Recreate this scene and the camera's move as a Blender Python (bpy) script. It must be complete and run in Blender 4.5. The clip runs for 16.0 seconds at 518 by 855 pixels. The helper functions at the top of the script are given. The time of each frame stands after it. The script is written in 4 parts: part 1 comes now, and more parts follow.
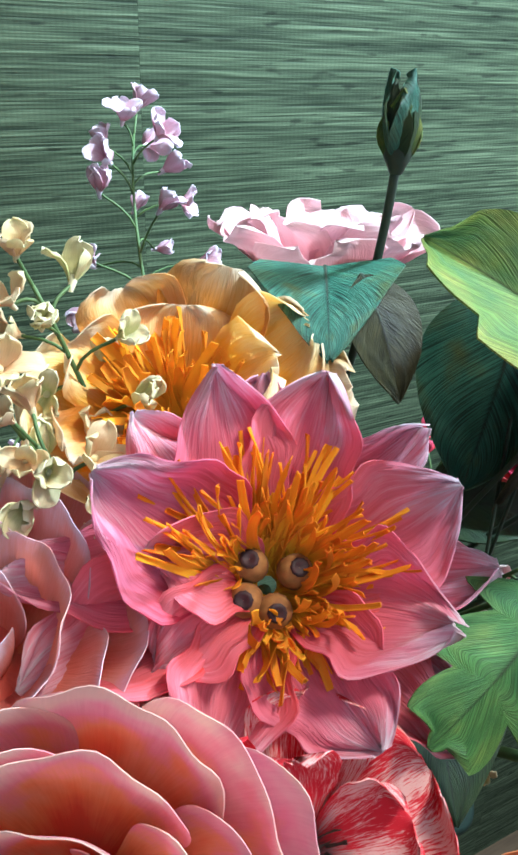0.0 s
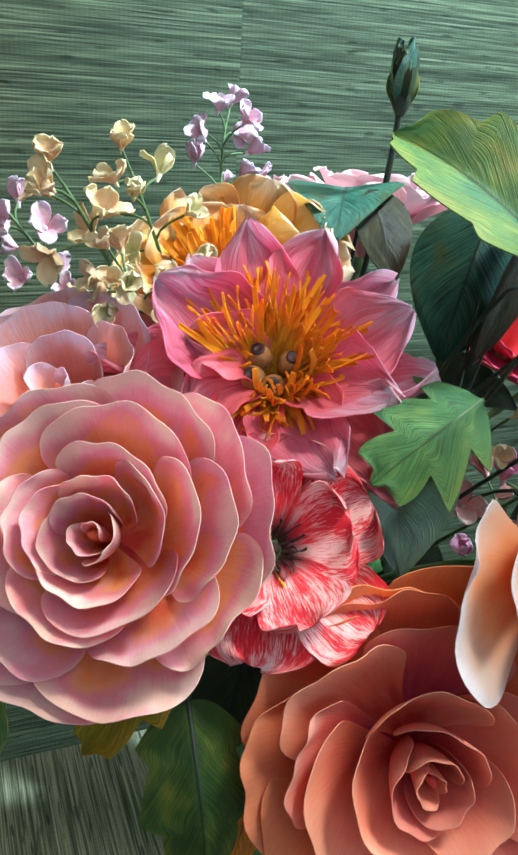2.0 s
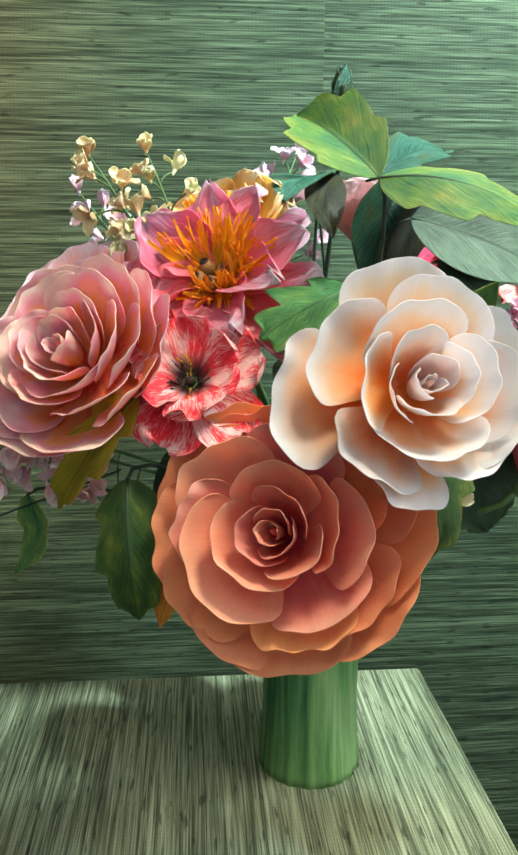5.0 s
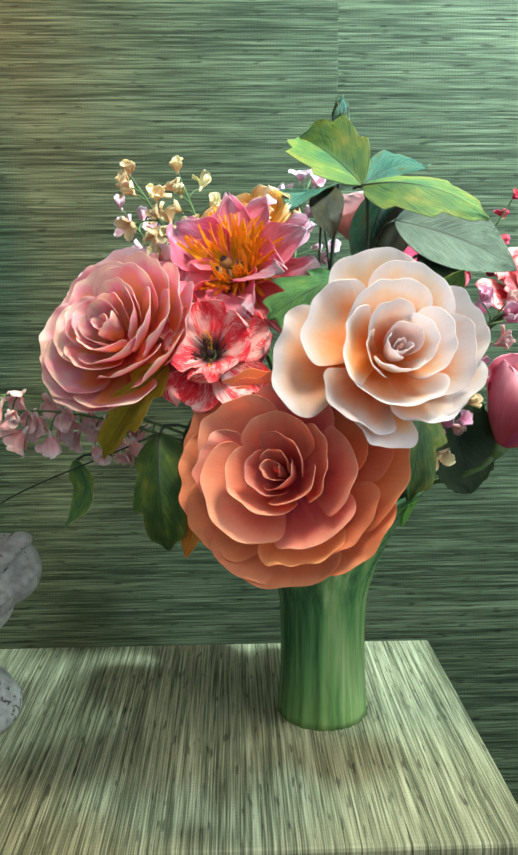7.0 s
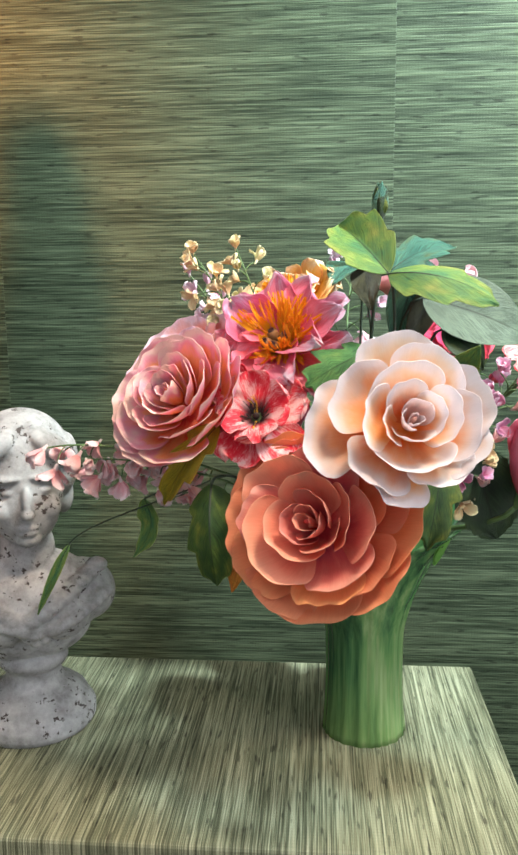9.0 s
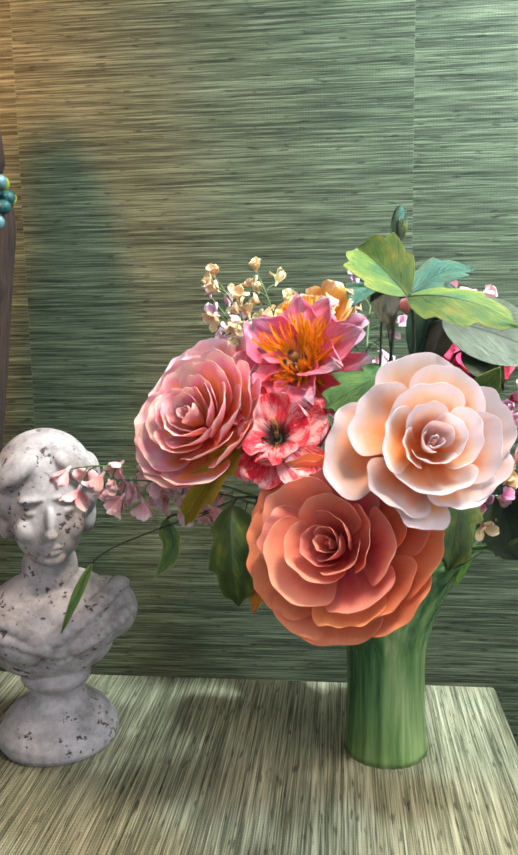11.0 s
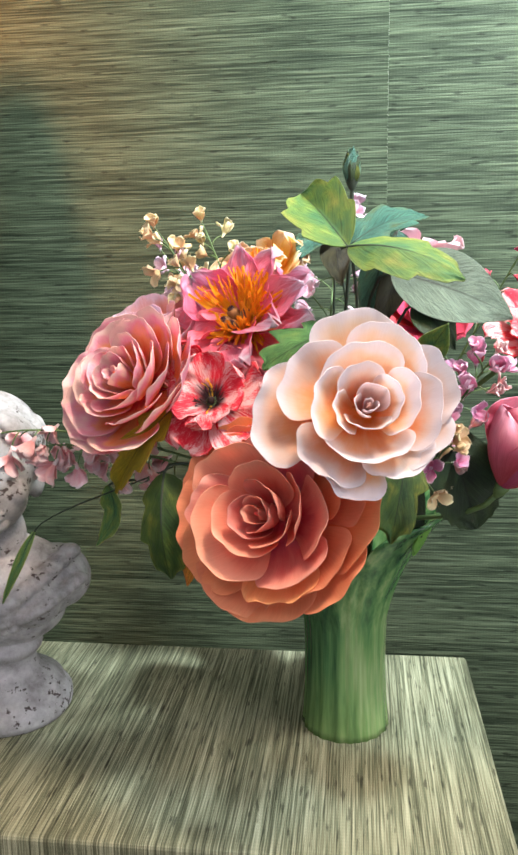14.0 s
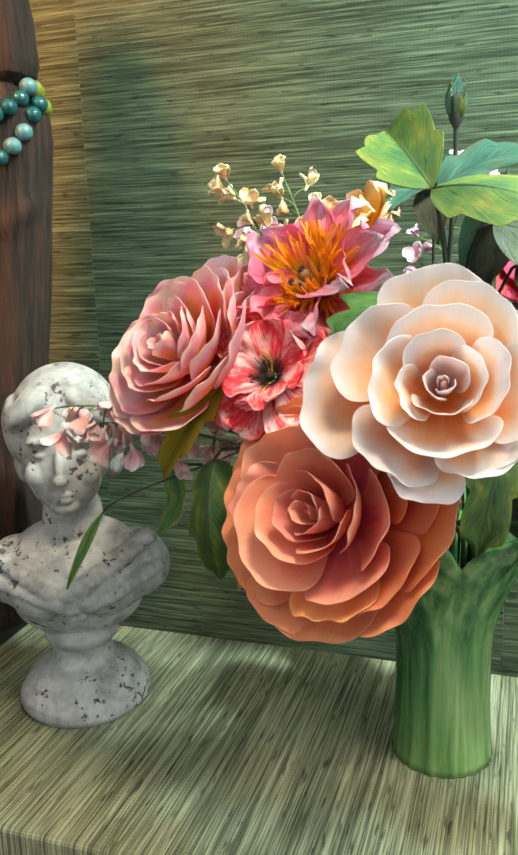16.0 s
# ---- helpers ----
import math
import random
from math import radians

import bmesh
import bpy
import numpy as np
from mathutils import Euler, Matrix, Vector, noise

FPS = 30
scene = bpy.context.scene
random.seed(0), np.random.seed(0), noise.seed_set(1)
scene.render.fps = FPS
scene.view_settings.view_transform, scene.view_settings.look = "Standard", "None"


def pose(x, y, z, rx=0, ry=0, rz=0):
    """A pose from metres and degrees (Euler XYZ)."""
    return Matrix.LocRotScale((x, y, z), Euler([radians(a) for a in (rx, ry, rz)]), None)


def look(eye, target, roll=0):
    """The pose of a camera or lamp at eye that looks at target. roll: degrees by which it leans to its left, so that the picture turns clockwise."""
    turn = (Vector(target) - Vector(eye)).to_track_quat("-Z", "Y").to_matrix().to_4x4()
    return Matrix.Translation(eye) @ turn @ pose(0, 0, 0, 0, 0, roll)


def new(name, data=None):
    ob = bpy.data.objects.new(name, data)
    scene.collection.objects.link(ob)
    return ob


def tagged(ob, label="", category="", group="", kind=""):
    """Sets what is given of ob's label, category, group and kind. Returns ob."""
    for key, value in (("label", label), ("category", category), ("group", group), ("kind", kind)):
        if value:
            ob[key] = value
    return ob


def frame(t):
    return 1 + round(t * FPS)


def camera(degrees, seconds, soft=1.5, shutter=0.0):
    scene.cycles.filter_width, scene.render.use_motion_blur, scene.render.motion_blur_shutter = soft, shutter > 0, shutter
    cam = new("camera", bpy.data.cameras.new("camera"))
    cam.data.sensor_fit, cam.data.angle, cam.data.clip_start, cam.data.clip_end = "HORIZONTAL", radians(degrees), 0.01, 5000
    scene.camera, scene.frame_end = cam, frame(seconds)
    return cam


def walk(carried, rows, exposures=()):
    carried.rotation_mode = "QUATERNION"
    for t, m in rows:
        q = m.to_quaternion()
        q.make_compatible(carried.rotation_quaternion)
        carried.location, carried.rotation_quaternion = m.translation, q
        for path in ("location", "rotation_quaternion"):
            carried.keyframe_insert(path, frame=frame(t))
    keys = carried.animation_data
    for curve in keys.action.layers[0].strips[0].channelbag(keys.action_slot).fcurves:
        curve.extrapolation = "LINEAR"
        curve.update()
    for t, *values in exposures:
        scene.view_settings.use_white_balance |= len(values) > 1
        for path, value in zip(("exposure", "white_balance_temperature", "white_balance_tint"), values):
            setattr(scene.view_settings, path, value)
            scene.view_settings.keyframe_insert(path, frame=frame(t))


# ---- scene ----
cam = camera(35.9, 16.0, soft=2.6)
PATH = [
    (0, (0.038, 0.07, 1.435), (0.943, 1.634, 0.578), 1.6),
    (0.5, (0.028, 0.04, 1.421), (0.86, 1.65, 0.576), 1.3),
    (1, (0.014, -0.016, 1.408), (0.806, 1.64, 0.613), 2.2),
    (1.5, (0.009, -0.04, 1.393), (0.764, 1.652, 0.639), 2.8),
    (2, (0.008, -0.087, 1.381), (0.717, 1.639, 0.662), 3.2),
    (2.5, (-0.003, -0.128, 1.365), (0.635, 1.635, 0.67), 3.4),
    (3, (0.021, -0.166, 1.352), (0.57, 1.638, 0.684), 3.5),
    (3.5, (0.073, -0.218, 1.354), (0.514, 1.63, 0.731), 3.0),
    (4, (0.126, -0.281, 1.34), (0.456, 1.608, 0.773), 2.2),
    (4.5, (0.144, -0.313, 1.314), (0.375, 1.611, 0.818), 1.2),
    (4.7, (0.143, -0.323, 1.3), (0.342, 1.611, 0.832), 0.8),
    (6.8, (0.167, -0.43, 1.243), (0.235, 1.538, 0.89), -0.5),
    (7, (0.161, -0.461, 1.251), (0.222, 1.507, 0.897), -0.4),
    (7.5, (0.171, -0.515, 1.274), (0.201, 1.452, 0.911), -0.4),
    (8, (0.182, -0.54, 1.281), (0.157, 1.427, 0.919), -0.3),
    (8.5, (0.199, -0.555, 1.306), (0.112, 1.412, 0.957), -0.3),
    (9, (0.204, -0.553, 1.314), (0.051, 1.412, 0.976), -0.5),
    (9.5, (0.203, -0.544, 1.315), (0.008, 1.42, 0.991), -0.6),
    (12, (0.21, -0.566, 1.325), (0.003, 1.401, 1.025), -1.0),
    (12.5, (0.218, -0.561, 1.325), (0.013, 1.403, 1.012), -1.2),
    (13, (0.248, -0.549, 1.321), (0.043, 1.412, 0.984), -1.3),
    (13.5, (0.281, -0.527, 1.318), (0.072, 1.427, 0.947), -1.1),
    (14, (0.274, -0.498, 1.315), (0.032, 1.447, 0.914), -1.1),
    (14.5, (0.26, -0.458, 1.306), (-0.039, 1.475, 0.888), -1.0),
    (15, (0.299, -0.416, 1.299), (-0.087, 1.5, 0.878), -1.2),
    (15.5, (0.328, -0.382, 1.293), (-0.233, 1.488, 0.859), -1.4),
    (16, (0.33, -0.379, 1.29), (-0.29, 1.472, 0.858), -1.7),
]
LIGHTING = [(0.0, -0.74, 5500, 12), (2.5, -0.72, 5700, 11), (4.5, -0.64, 6050, 1), (7.0, -0.5, 6150, 8), (9.5, -0.42, 6350, 22), (12.5, -0.36, 6400, 30), (13.5, -0.38, 6400, 30), (14.5, -0.45, 6400, 21), (16.0, -0.48, 6500, 8)]
walk(cam, [(t, look(eye, target, roll)) for t, eye, target, roll in PATH], LIGHTING)

# ---- world and light ----
world = bpy.data.worlds.new("world")
scene.world = world
world.use_nodes = True
world.node_tree.nodes["Background"].inputs[0].default_value = (0.75, 0.88, 1.0, 1)
world.node_tree.nodes["Background"].inputs[1].default_value = 0.06


def lamp(name, kind, at, target, power, colour, size=0.1, size_y=None, cone=None, blend=0.6):
    data = bpy.data.lights.new(name, kind)
    data.energy, data.color = power, colour
    if kind == "AREA":
        data.shape, data.size, data.size_y = "RECTANGLE", size, size_y or size
    else:
        data.shadow_soft_size = size
    if kind == "SPOT":
        data.spot_size, data.spot_blend = radians(cone), blend
    ob = new(name, data)
    ob.matrix_world = look(at, target)
    return ob


WARM = (1.0, 0.37, 0.10)
lamp("window_light", "AREA", (1.93, -0.55, 1.75), (0.2, 0.3, 1.2), 38, (0.96, 1.0, 0.97), 1.5, 1.3)
lamp("window_light_front", "AREA", (0.1, -2.6, 1.8), (0.15, 0.3, 1.2), 26, (0.80, 0.95, 1.0), 1.8, 1.4)
# unseen fill from above, added to brighten the upward-facing petals
lamp("top_fill_light", "AREA", (-0.15, -0.75, 2.55), (0.12, 0.25, 1.2), 12, (0.97, 1.0, 0.95), 0.9, 0.9)
lamp("downlight_beam", "SPOT", (0.60, -0.20, 2.55), (-0.02, 0.33, 0.75), 190, (1.0, 0.84, 0.60), 0.17, cone=46, blend=1.0)
lamp("wall_light_beam", "SPOT", (-0.82, -0.45, 2.15), (-0.74, 0.775, 1.62), 520, WARM, 0.27, cone=64, blend=0.9)
# unseen cool spot, added to lift the wall's upper right without the flowers
lamp("wall_fill_beam", "SPOT", (1.05, 0.12, 2.55), (0.62, 0.775, 1.80), 680, (0.80, 1.0, 0.96), 0.08, cone=86, blend=1.0)


# ---- materials ----
def mat(name):
    m = bpy.data.materials.new(name)
    m.use_nodes = True
    return m, m.node_tree.nodes, m.node_tree.links, m.node_tree.nodes["Principled BSDF"]


def ramp(nodes, stops, mode="LINEAR"):
    r = nodes.new("ShaderNodeValToRGB")
    r.color_ramp.interpolation = mode
    while len(r.color_ramp.elements) < len(stops):
        r.color_ramp.elements.new(0.5)
    for e, (p, c) in zip(r.color_ramp.elements, stops):
        e.position, e.color = p, (*c, 1) if len(c) == 3 else c
    return r


def grey(v):
    return (v, v, v)


def noise_at(nodes, links, coord, scale, size=5.0, detail=4.0, rough=0.55, turn=(0, 0, 0), shift=None):
    mp = nodes.new("ShaderNodeMapping")
    mp.inputs["Scale"].default_value = scale
    mp.inputs["Rotation"].default_value = turn
    links.new(coord, mp.inputs["Vector"])
    if shift is not None:
        links.new(shift, mp.inputs["Location"])
    n = nodes.new("ShaderNodeTexNoise")
    n.inputs["Scale"].default_value, n.inputs["Detail"].default_value, n.inputs["Roughness"].default_value = size, detail, rough
    links.new(mp.outputs[0], n.inputs["Vector"])
    return n.outputs[0]


def mixc(nodes, links, fac, a, b, mode="MIX"):
    m = nodes.new("ShaderNodeMix")
    m.data_type, m.blend_type = "RGBA", mode
    for socket, value in ((m.inputs[0], fac), (m.inputs[6], a), (m.inputs[7], b)):
        if isinstance(value, (int, float)):
            socket.default_value = value
        elif isinstance(value, tuple):
            socket.default_value = (*value, 1)
        else:
            links.new(value, socket)
    return m.outputs[2]


def maths(nodes, links, op, a, b=0.0):
    m = nodes.new("ShaderNodeMath")
    m.operation = op
    for socket, value in ((m.inputs[0], a), (m.inputs[1], b)):
        if isinstance(value, (int, float)):
            socket.default_value = value
        else:
            links.new(value, socket)
    return m.outputs[0]


def bump(nodes, links, height, strength, distance, target):
    b = nodes.new("ShaderNodeBump")
    b.inputs["Strength"].default_value, b.inputs["Distance"].default_value = strength, distance
    links.new(height, b.inputs["Height"])
    links.new(b.outputs[0], target)
    return b


def paper(name, stops, crepe=0.35, ribs=46, glow=0.25, mottle=0.25, wobble=0.16, rough=0.75, streak=0.28):
    """Crepe paper: stops run from a petal's base to its edge; fine ribs along its length."""
    m, nodes, links, p = mat(name)
    uv = nodes.new("ShaderNodeUVMap").outputs[0]
    info = nodes.new("ShaderNodeObjectInfo")
    rnd = info.outputs["Random"]
    sep = nodes.new("ShaderNodeSeparateXYZ")
    links.new(uv, sep.inputs[0])
    comb = nodes.new("ShaderNodeCombineXYZ")
    for k in range(3):
        links.new(maths(nodes, links, "MULTIPLY", rnd, 17.0 + 5 * k), comb.inputs[k])
    soft = noise_at(nodes, links, uv, (2.2, 1.4, 1), 1.6, 3, 0.5, shift=comb.outputs[0])
    fine = noise_at(nodes, links, uv, (ribs, 1.6, 1), 2.0, 3, 0.6, shift=comb.outputs[0])
    v = maths(nodes, links, "ADD", sep.outputs[1], maths(nodes, links, "MULTIPLY", maths(nodes, links, "SUBTRACT", soft, 0.5), wobble * 4))
    v = maths(nodes, links, "ADD", v, maths(nodes, links, "MULTIPLY", maths(nodes, links, "SUBTRACT", fine, 0.5), streak))
    r = ramp(nodes, stops)
    links.new(v, r.inputs[0])
    tone = ramp(nodes, [(0.3, grey(1 - mottle)), (0.7, grey(1.0))])
    links.new(fine, tone.inputs[0])
    col = mixc(nodes, links, 1.0, r.outputs[0], tone.outputs[0], "MULTIPLY")
    hue = nodes.new("ShaderNodeHueSaturation")
    links.new(maths(nodes, links, "ADD", maths(nodes, links, "MULTIPLY", rnd, 0.03), 0.485), hue.inputs["Hue"])
    links.new(maths(nodes, links, "ADD", maths(nodes, links, "MULTIPLY", rnd, 0.2), 0.9), hue.inputs["Value"])
    links.new(col, hue.inputs["Color"])
    links.new(hue.outputs[0], p.inputs["Base Color"])
    p.inputs["Roughness"].default_value = rough
    p.inputs["Specular IOR Level"].default_value = 0.25
    b = bump(nodes, links, fine, crepe, 0.0011, p.inputs["Normal"])
    tr = nodes.new("ShaderNodeBsdfTranslucent")
    links.new(hue.outputs[0], tr.inputs[0])
    links.new(b.outputs[0], tr.inputs["Normal"])
    mx = nodes.new("ShaderNodeMixShader")
    mx.inputs[0].default_value = glow
    links.new(p.outputs[0], mx.inputs[1])
    links.new(tr.outputs[0], mx.inputs[2])
    links.new(mx.outputs[0], nodes["Material Output"].inputs["Surface"])
    return m


def streaked(name, dark, pale, ribs=34):
    """Crepe paper brushed with broken streaks of two colours."""
    m, nodes, links, p = mat(name)
    uv = nodes.new("ShaderNodeUVMap").outputs[0]
    rnd = nodes.new("ShaderNodeObjectInfo").outputs["Random"]
    comb = nodes.new("ShaderNodeCombineXYZ")
    for k in range(3):
        links.new(maths(nodes, links, "MULTIPLY", rnd, 13.0 + 7 * k), comb.inputs[k])
    fine = noise_at(nodes, links, uv, (ribs * 1.5, 4.0, 1), 1.6, 4, 0.75, shift=comb.outputs[0])
    wide = noise_at(nodes, links, uv, (2.5, 0.8, 1), 1.6, 2, 0.5, shift=comb.outputs[0])
    t = maths(nodes, links, "ADD", maths(nodes, links, "MULTIPLY", fine, 0.75), maths(nodes, links, "MULTIPLY", wide, 0.55))
    r = ramp(nodes, [(0.59, pale), (0.635, tuple(0.45 * a + 0.55 * b for a, b in zip(pale, dark))), (0.69, dark)])
    links.new(t, r.inputs[0])
    sep = nodes.new("ShaderNodeSeparateXYZ")
    links.new(uv, sep.inputs[0])
    heart = ramp(nodes, [(0.06, (0.03, 0.008, 0.02)), (0.3, grey(1.0))])
    links.new(maths(nodes, links, "ADD", sep.outputs[1], maths(nodes, links, "MULTIPLY", maths(nodes, links, "SUBTRACT", fine, 0.5), 0.3)), heart.inputs[0])
    col = mixc(nodes, links, 1.0, r.outputs[0], heart.outputs[0], "MULTIPLY")
    links.new(col, p.inputs["Base Color"])
    p.inputs["Roughness"].default_value = 0.75
    b = bump(nodes, links, fine, 0.35, 0.001, p.inputs["Normal"])
    tr = nodes.new("ShaderNodeBsdfTranslucent")
    links.new(col, tr.inputs[0])
    mx = nodes.new("ShaderNodeMixShader")
    mx.inputs[0].default_value = 0.2
    links.new(p.outputs[0], mx.inputs[1])
    links.new(tr.outputs[0], mx.inputs[2])
    links.new(mx.outputs[0], nodes["Material Output"].inputs["Surface"])
    return m


def leafy(name, a, b, edge=None, ribs=30, crepe=0.6, glow=0.12, dark=0.5):
    """Crepe-paper leaf: ribs slant from the midrib to the edge."""
    m, nodes, links, p = mat(name)
    uv = nodes.new("ShaderNodeUVMap").outputs[0]
    sep = nodes.new("ShaderNodeSeparateXYZ")
    links.new(uv, sep.inputs[0])
    off = maths(nodes, links, "ABSOLUTE", maths(nodes, links, "SUBTRACT", sep.outputs[0], 0.5))
    slant = nodes.new("ShaderNodeCombineXYZ")
    links.new(maths(nodes, links, "SUBTRACT", sep.outputs[1], maths(nodes, links, "MULTIPLY", off, 0.8)), slant.inputs[0])
    links.new(sep.outputs[0], slant.inputs[1])
    rib = noise_at(nodes, links, slant.outputs[0], (ribs * 1.9, 1.6, 1), 2.4, 1, 0.5)
    soft = noise_at(nodes, links, uv, (2.0, 2.5, 1), 1.5, 3, 0.55)
    t = maths(nodes, links, "ADD", maths(nodes, links, "MULTIPLY", soft, 0.9), maths(nodes, links, "MULTIPLY", off, 0.35))
    col = ramp(nodes, [(0.35, a), (0.56, b)] + ([(0.74, edge)] if edge else []))
    links.new(t, col.inputs[0])
    tone = ramp(nodes, [(0.40, grey(dark)), (0.58, grey(1.0))])
    links.new(rib, tone.inputs[0])
    vein = ramp(nodes, [(0.0, grey(0.35)), (0.022, grey(1.0))])
    links.new(off, vein.inputs[0])
    c = mixc(nodes, links, 1.0, mixc(nodes, links, 1.0, col.outputs[0], tone.outputs[0], "MULTIPLY"), vein.outputs[0], "MULTIPLY")
    links.new(c, p.inputs["Base Color"])
    p.inputs["Roughness"].default_value = 0.6
    bp = bump(nodes, links, rib, crepe, 0.0012, p.inputs["Normal"])
    tr = nodes.new("ShaderNodeBsdfTranslucent")
    links.new(c, tr.inputs[0])
    mx = nodes.new("ShaderNodeMixShader")
    mx.inputs[0].default_value = glow
    links.new(p.outputs[0], mx.inputs[1])
    links.new(tr.outputs[0], mx.inputs[2])
    links.new(mx.outputs[0], nodes["Material Output"].inputs["Surface"])
    return m


def grasscloth(name, along, colours, density=330.0):
    """Woven grass fibres along one axis, with slubs, knots and a fine crosswise thread."""
    m, nodes, links, p = mat(name)
    geo = nodes.new("ShaderNodeNewGeometry").outputs["Position"]
    rnd = nodes.new("ShaderNodeObjectInfo").outputs["Random"]
    comb = nodes.new("ShaderNodeCombineXYZ")
    for k in range(3):
        links.new(maths(nodes, links, "MULTIPLY", rnd, 3.7 + 2.1 * k), comb.inputs[k])

    if along == "y":
        cut = nodes.new("ShaderNodeSeparateXYZ")
        links.new(geo, cut.inputs[0])
        flat = nodes.new("ShaderNodeCombineXYZ")
        links.new(cut.outputs[0], flat.inputs[0])
        links.new(maths(nodes, links, "SUBTRACT", cut.outputs[1], cut.outputs[2]), flat.inputs[1])
        geo = flat.outputs[0]

    def axis(long, short):
        return (long, short, short) if along == "x" else (short, long, short)
    fibre = noise_at(nodes, links, geo, axis(10.0, density), 1.0, 2, 0.6, shift=comb.outputs[0])
    strand = noise_at(nodes, links, geo, axis(5.0, density * 0.42), 1.0, 3, 0.6, shift=comb.outputs[0])
    band = noise_at(nodes, links, geo, axis(1.2, density * 0.06), 1.0, 2, 0.5, shift=comb.outputs[0])
    slub = noise_at(nodes, links, geo, axis(34.0, density * 0.36), 1.0, 1, 0.4, shift=comb.outputs[0])
    t = maths(nodes, links, "ADD", maths(nodes, links, "MULTIPLY", fibre, 0.54), maths(nodes, links, "MULTIPLY", strand, 0.36))
    t = maths(nodes, links, "ADD", t, maths(nodes, links, "MULTIPLY", band, 0.16))
    r = ramp(nodes, [(0.42, colours[0]), (0.505, colours[1]), (0.565, colours[2]), (0.66, colours[3])])
    links.new(t, r.inputs[0])
    dark = ramp(nodes, [(0.27, grey(0.42)), (0.36, grey(1.0))])
    links.new(slub, dark.inputs[0])
    col = mixc(nodes, links, 1.0, r.outputs[0], dark.outputs[0], "MULTIPLY")
    wave = nodes.new("ShaderNodeTexWave")
    wave.bands_direction = "X" if along == "x" else "Y"
    wave.inputs["Scale"].default_value, wave.inputs["Distortion"].default_value = 66.0, 0.9
    links.new(geo, wave.inputs["Vector"])
    thread = ramp(nodes, [(0.05, grey(0.92)), (0.45, grey(1.0))])
    links.new(wave.outputs["Fac"], thread.inputs[0])
    col = mixc(nodes, links, 1.0, col, thread.outputs[0], "MULTIPLY")
    links.new(col, p.inputs["Base Color"])
    p.inputs["Roughness"].default_value = 0.62
    p.inputs["Specular IOR Level"].default_value = 0.15
    h = maths(nodes, links, "ADD", maths(nodes, links, "ADD", fibre, strand), maths(nodes, links, "MULTIPLY", wave.outputs["Fac"], 0.04))
    bump(nodes, links, h, 0.55, 0.0015, p.inputs["Normal"])
    return m


def plain(name, a, b, scale=8.0, rough=0.6, relief=0.15, stretch=(1, 1, 1), metal=0.0, depth=0.002):
    m, nodes, links, p = mat(name)
    obj = nodes.new("ShaderNodeTexCoord").outputs["Object"]
    n = noise_at(nodes, links, obj, stretch, scale, 6, 0.6)
    r = ramp(nodes, [(0.35, a), (0.65, b)])
    links.new(n, r.inputs[0])
    links.new(r.outputs[0], p.inputs["Base Color"])
    p.inputs["Roughness"].default_value, p.inputs["Metallic"].default_value = rough, metal
    bump(nodes, links, n, relief, depth, p.inputs["Normal"])
    return m


WALL = grasscloth("green_grasscloth", "x", [(0.014, 0.022, 0.012), (0.036, 0.050, 0.028), (0.062, 0.084, 0.048), (0.115, 0.148, 0.088)], 520.0)
TABLE = grasscloth("table_grasscloth", "y", [(0.062, 0.068, 0.040), (0.155, 0.163, 0.098), (0.275, 0.282, 0.178), (0.43, 0.43, 0.29)], 700.0)
PAINT = plain("cream_paint", (0.55, 0.53, 0.47), (0.6, 0.58, 0.52), 3, 0.8, 0.05)
FLOORWOOD = plain("floor_wood", (0.12, 0.075, 0.045), (0.2, 0.13, 0.08), 6, 0.5, 0.1, (1, 9, 1))
CORAL = paper("coral_paper", [(0.25, (0.84, 0.17, 0.07)), (0.55, (0.93, 0.33, 0.13)), (1.0, (0.94, 0.46, 0.23))], 0.12, 40, 0.42, 0.07, 0.12, streak=0.10)
SALMON = paper("salmon_paper", [(0.15, (0.66, 0.06, 0.09)), (0.40, (0.88, 0.20, 0.17)), (0.66, (0.93, 0.37, 0.28)), (1.0, (0.94, 0.52, 0.39))], 0.12, 40, 0.42, 0.07, 0.14, streak=0.10)
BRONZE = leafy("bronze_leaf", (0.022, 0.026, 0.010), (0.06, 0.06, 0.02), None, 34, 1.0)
WHITE = paper("ivory_paper", [(0.20, (0.94, 0.32, 0.07)), (0.44, (0.93, 0.54, 0.27)), (0.64, (0.91, 0.74, 0.62)), (0.82, (0.89, 0.83, 0.83)), (1.0, (0.88, 0.85, 0.88))], 0.08, 40, 0.50, 0.04, 0.14, streak=0.05)
BLUSH = paper("blush_heart_paper", [(0.1, (0.88, 0.34, 0.25)), (0.4, (0.88, 0.55, 0.48)), (0.7, (0.88, 0.72, 0.71)), (1.0, (0.88, 0.83, 0.86))], 0.18, 40, 0.38, 0.06, 0.1, streak=0.05)
PINK = paper("mauve_peach_paper", [(0.12, (0.88, 0.14, 0.08)), (0.36, (0.95, 0.34, 0.14)), (0.56, (0.95, 0.48, 0.26)), (0.74, (0.91, 0.42, 0.52)), (0.90, (0.93, 0.60, 0.62)), (1.0, (0.94, 0.72, 0.66))], 0.12, 44, 0.45, 0.06, 0.30, streak=0.12)
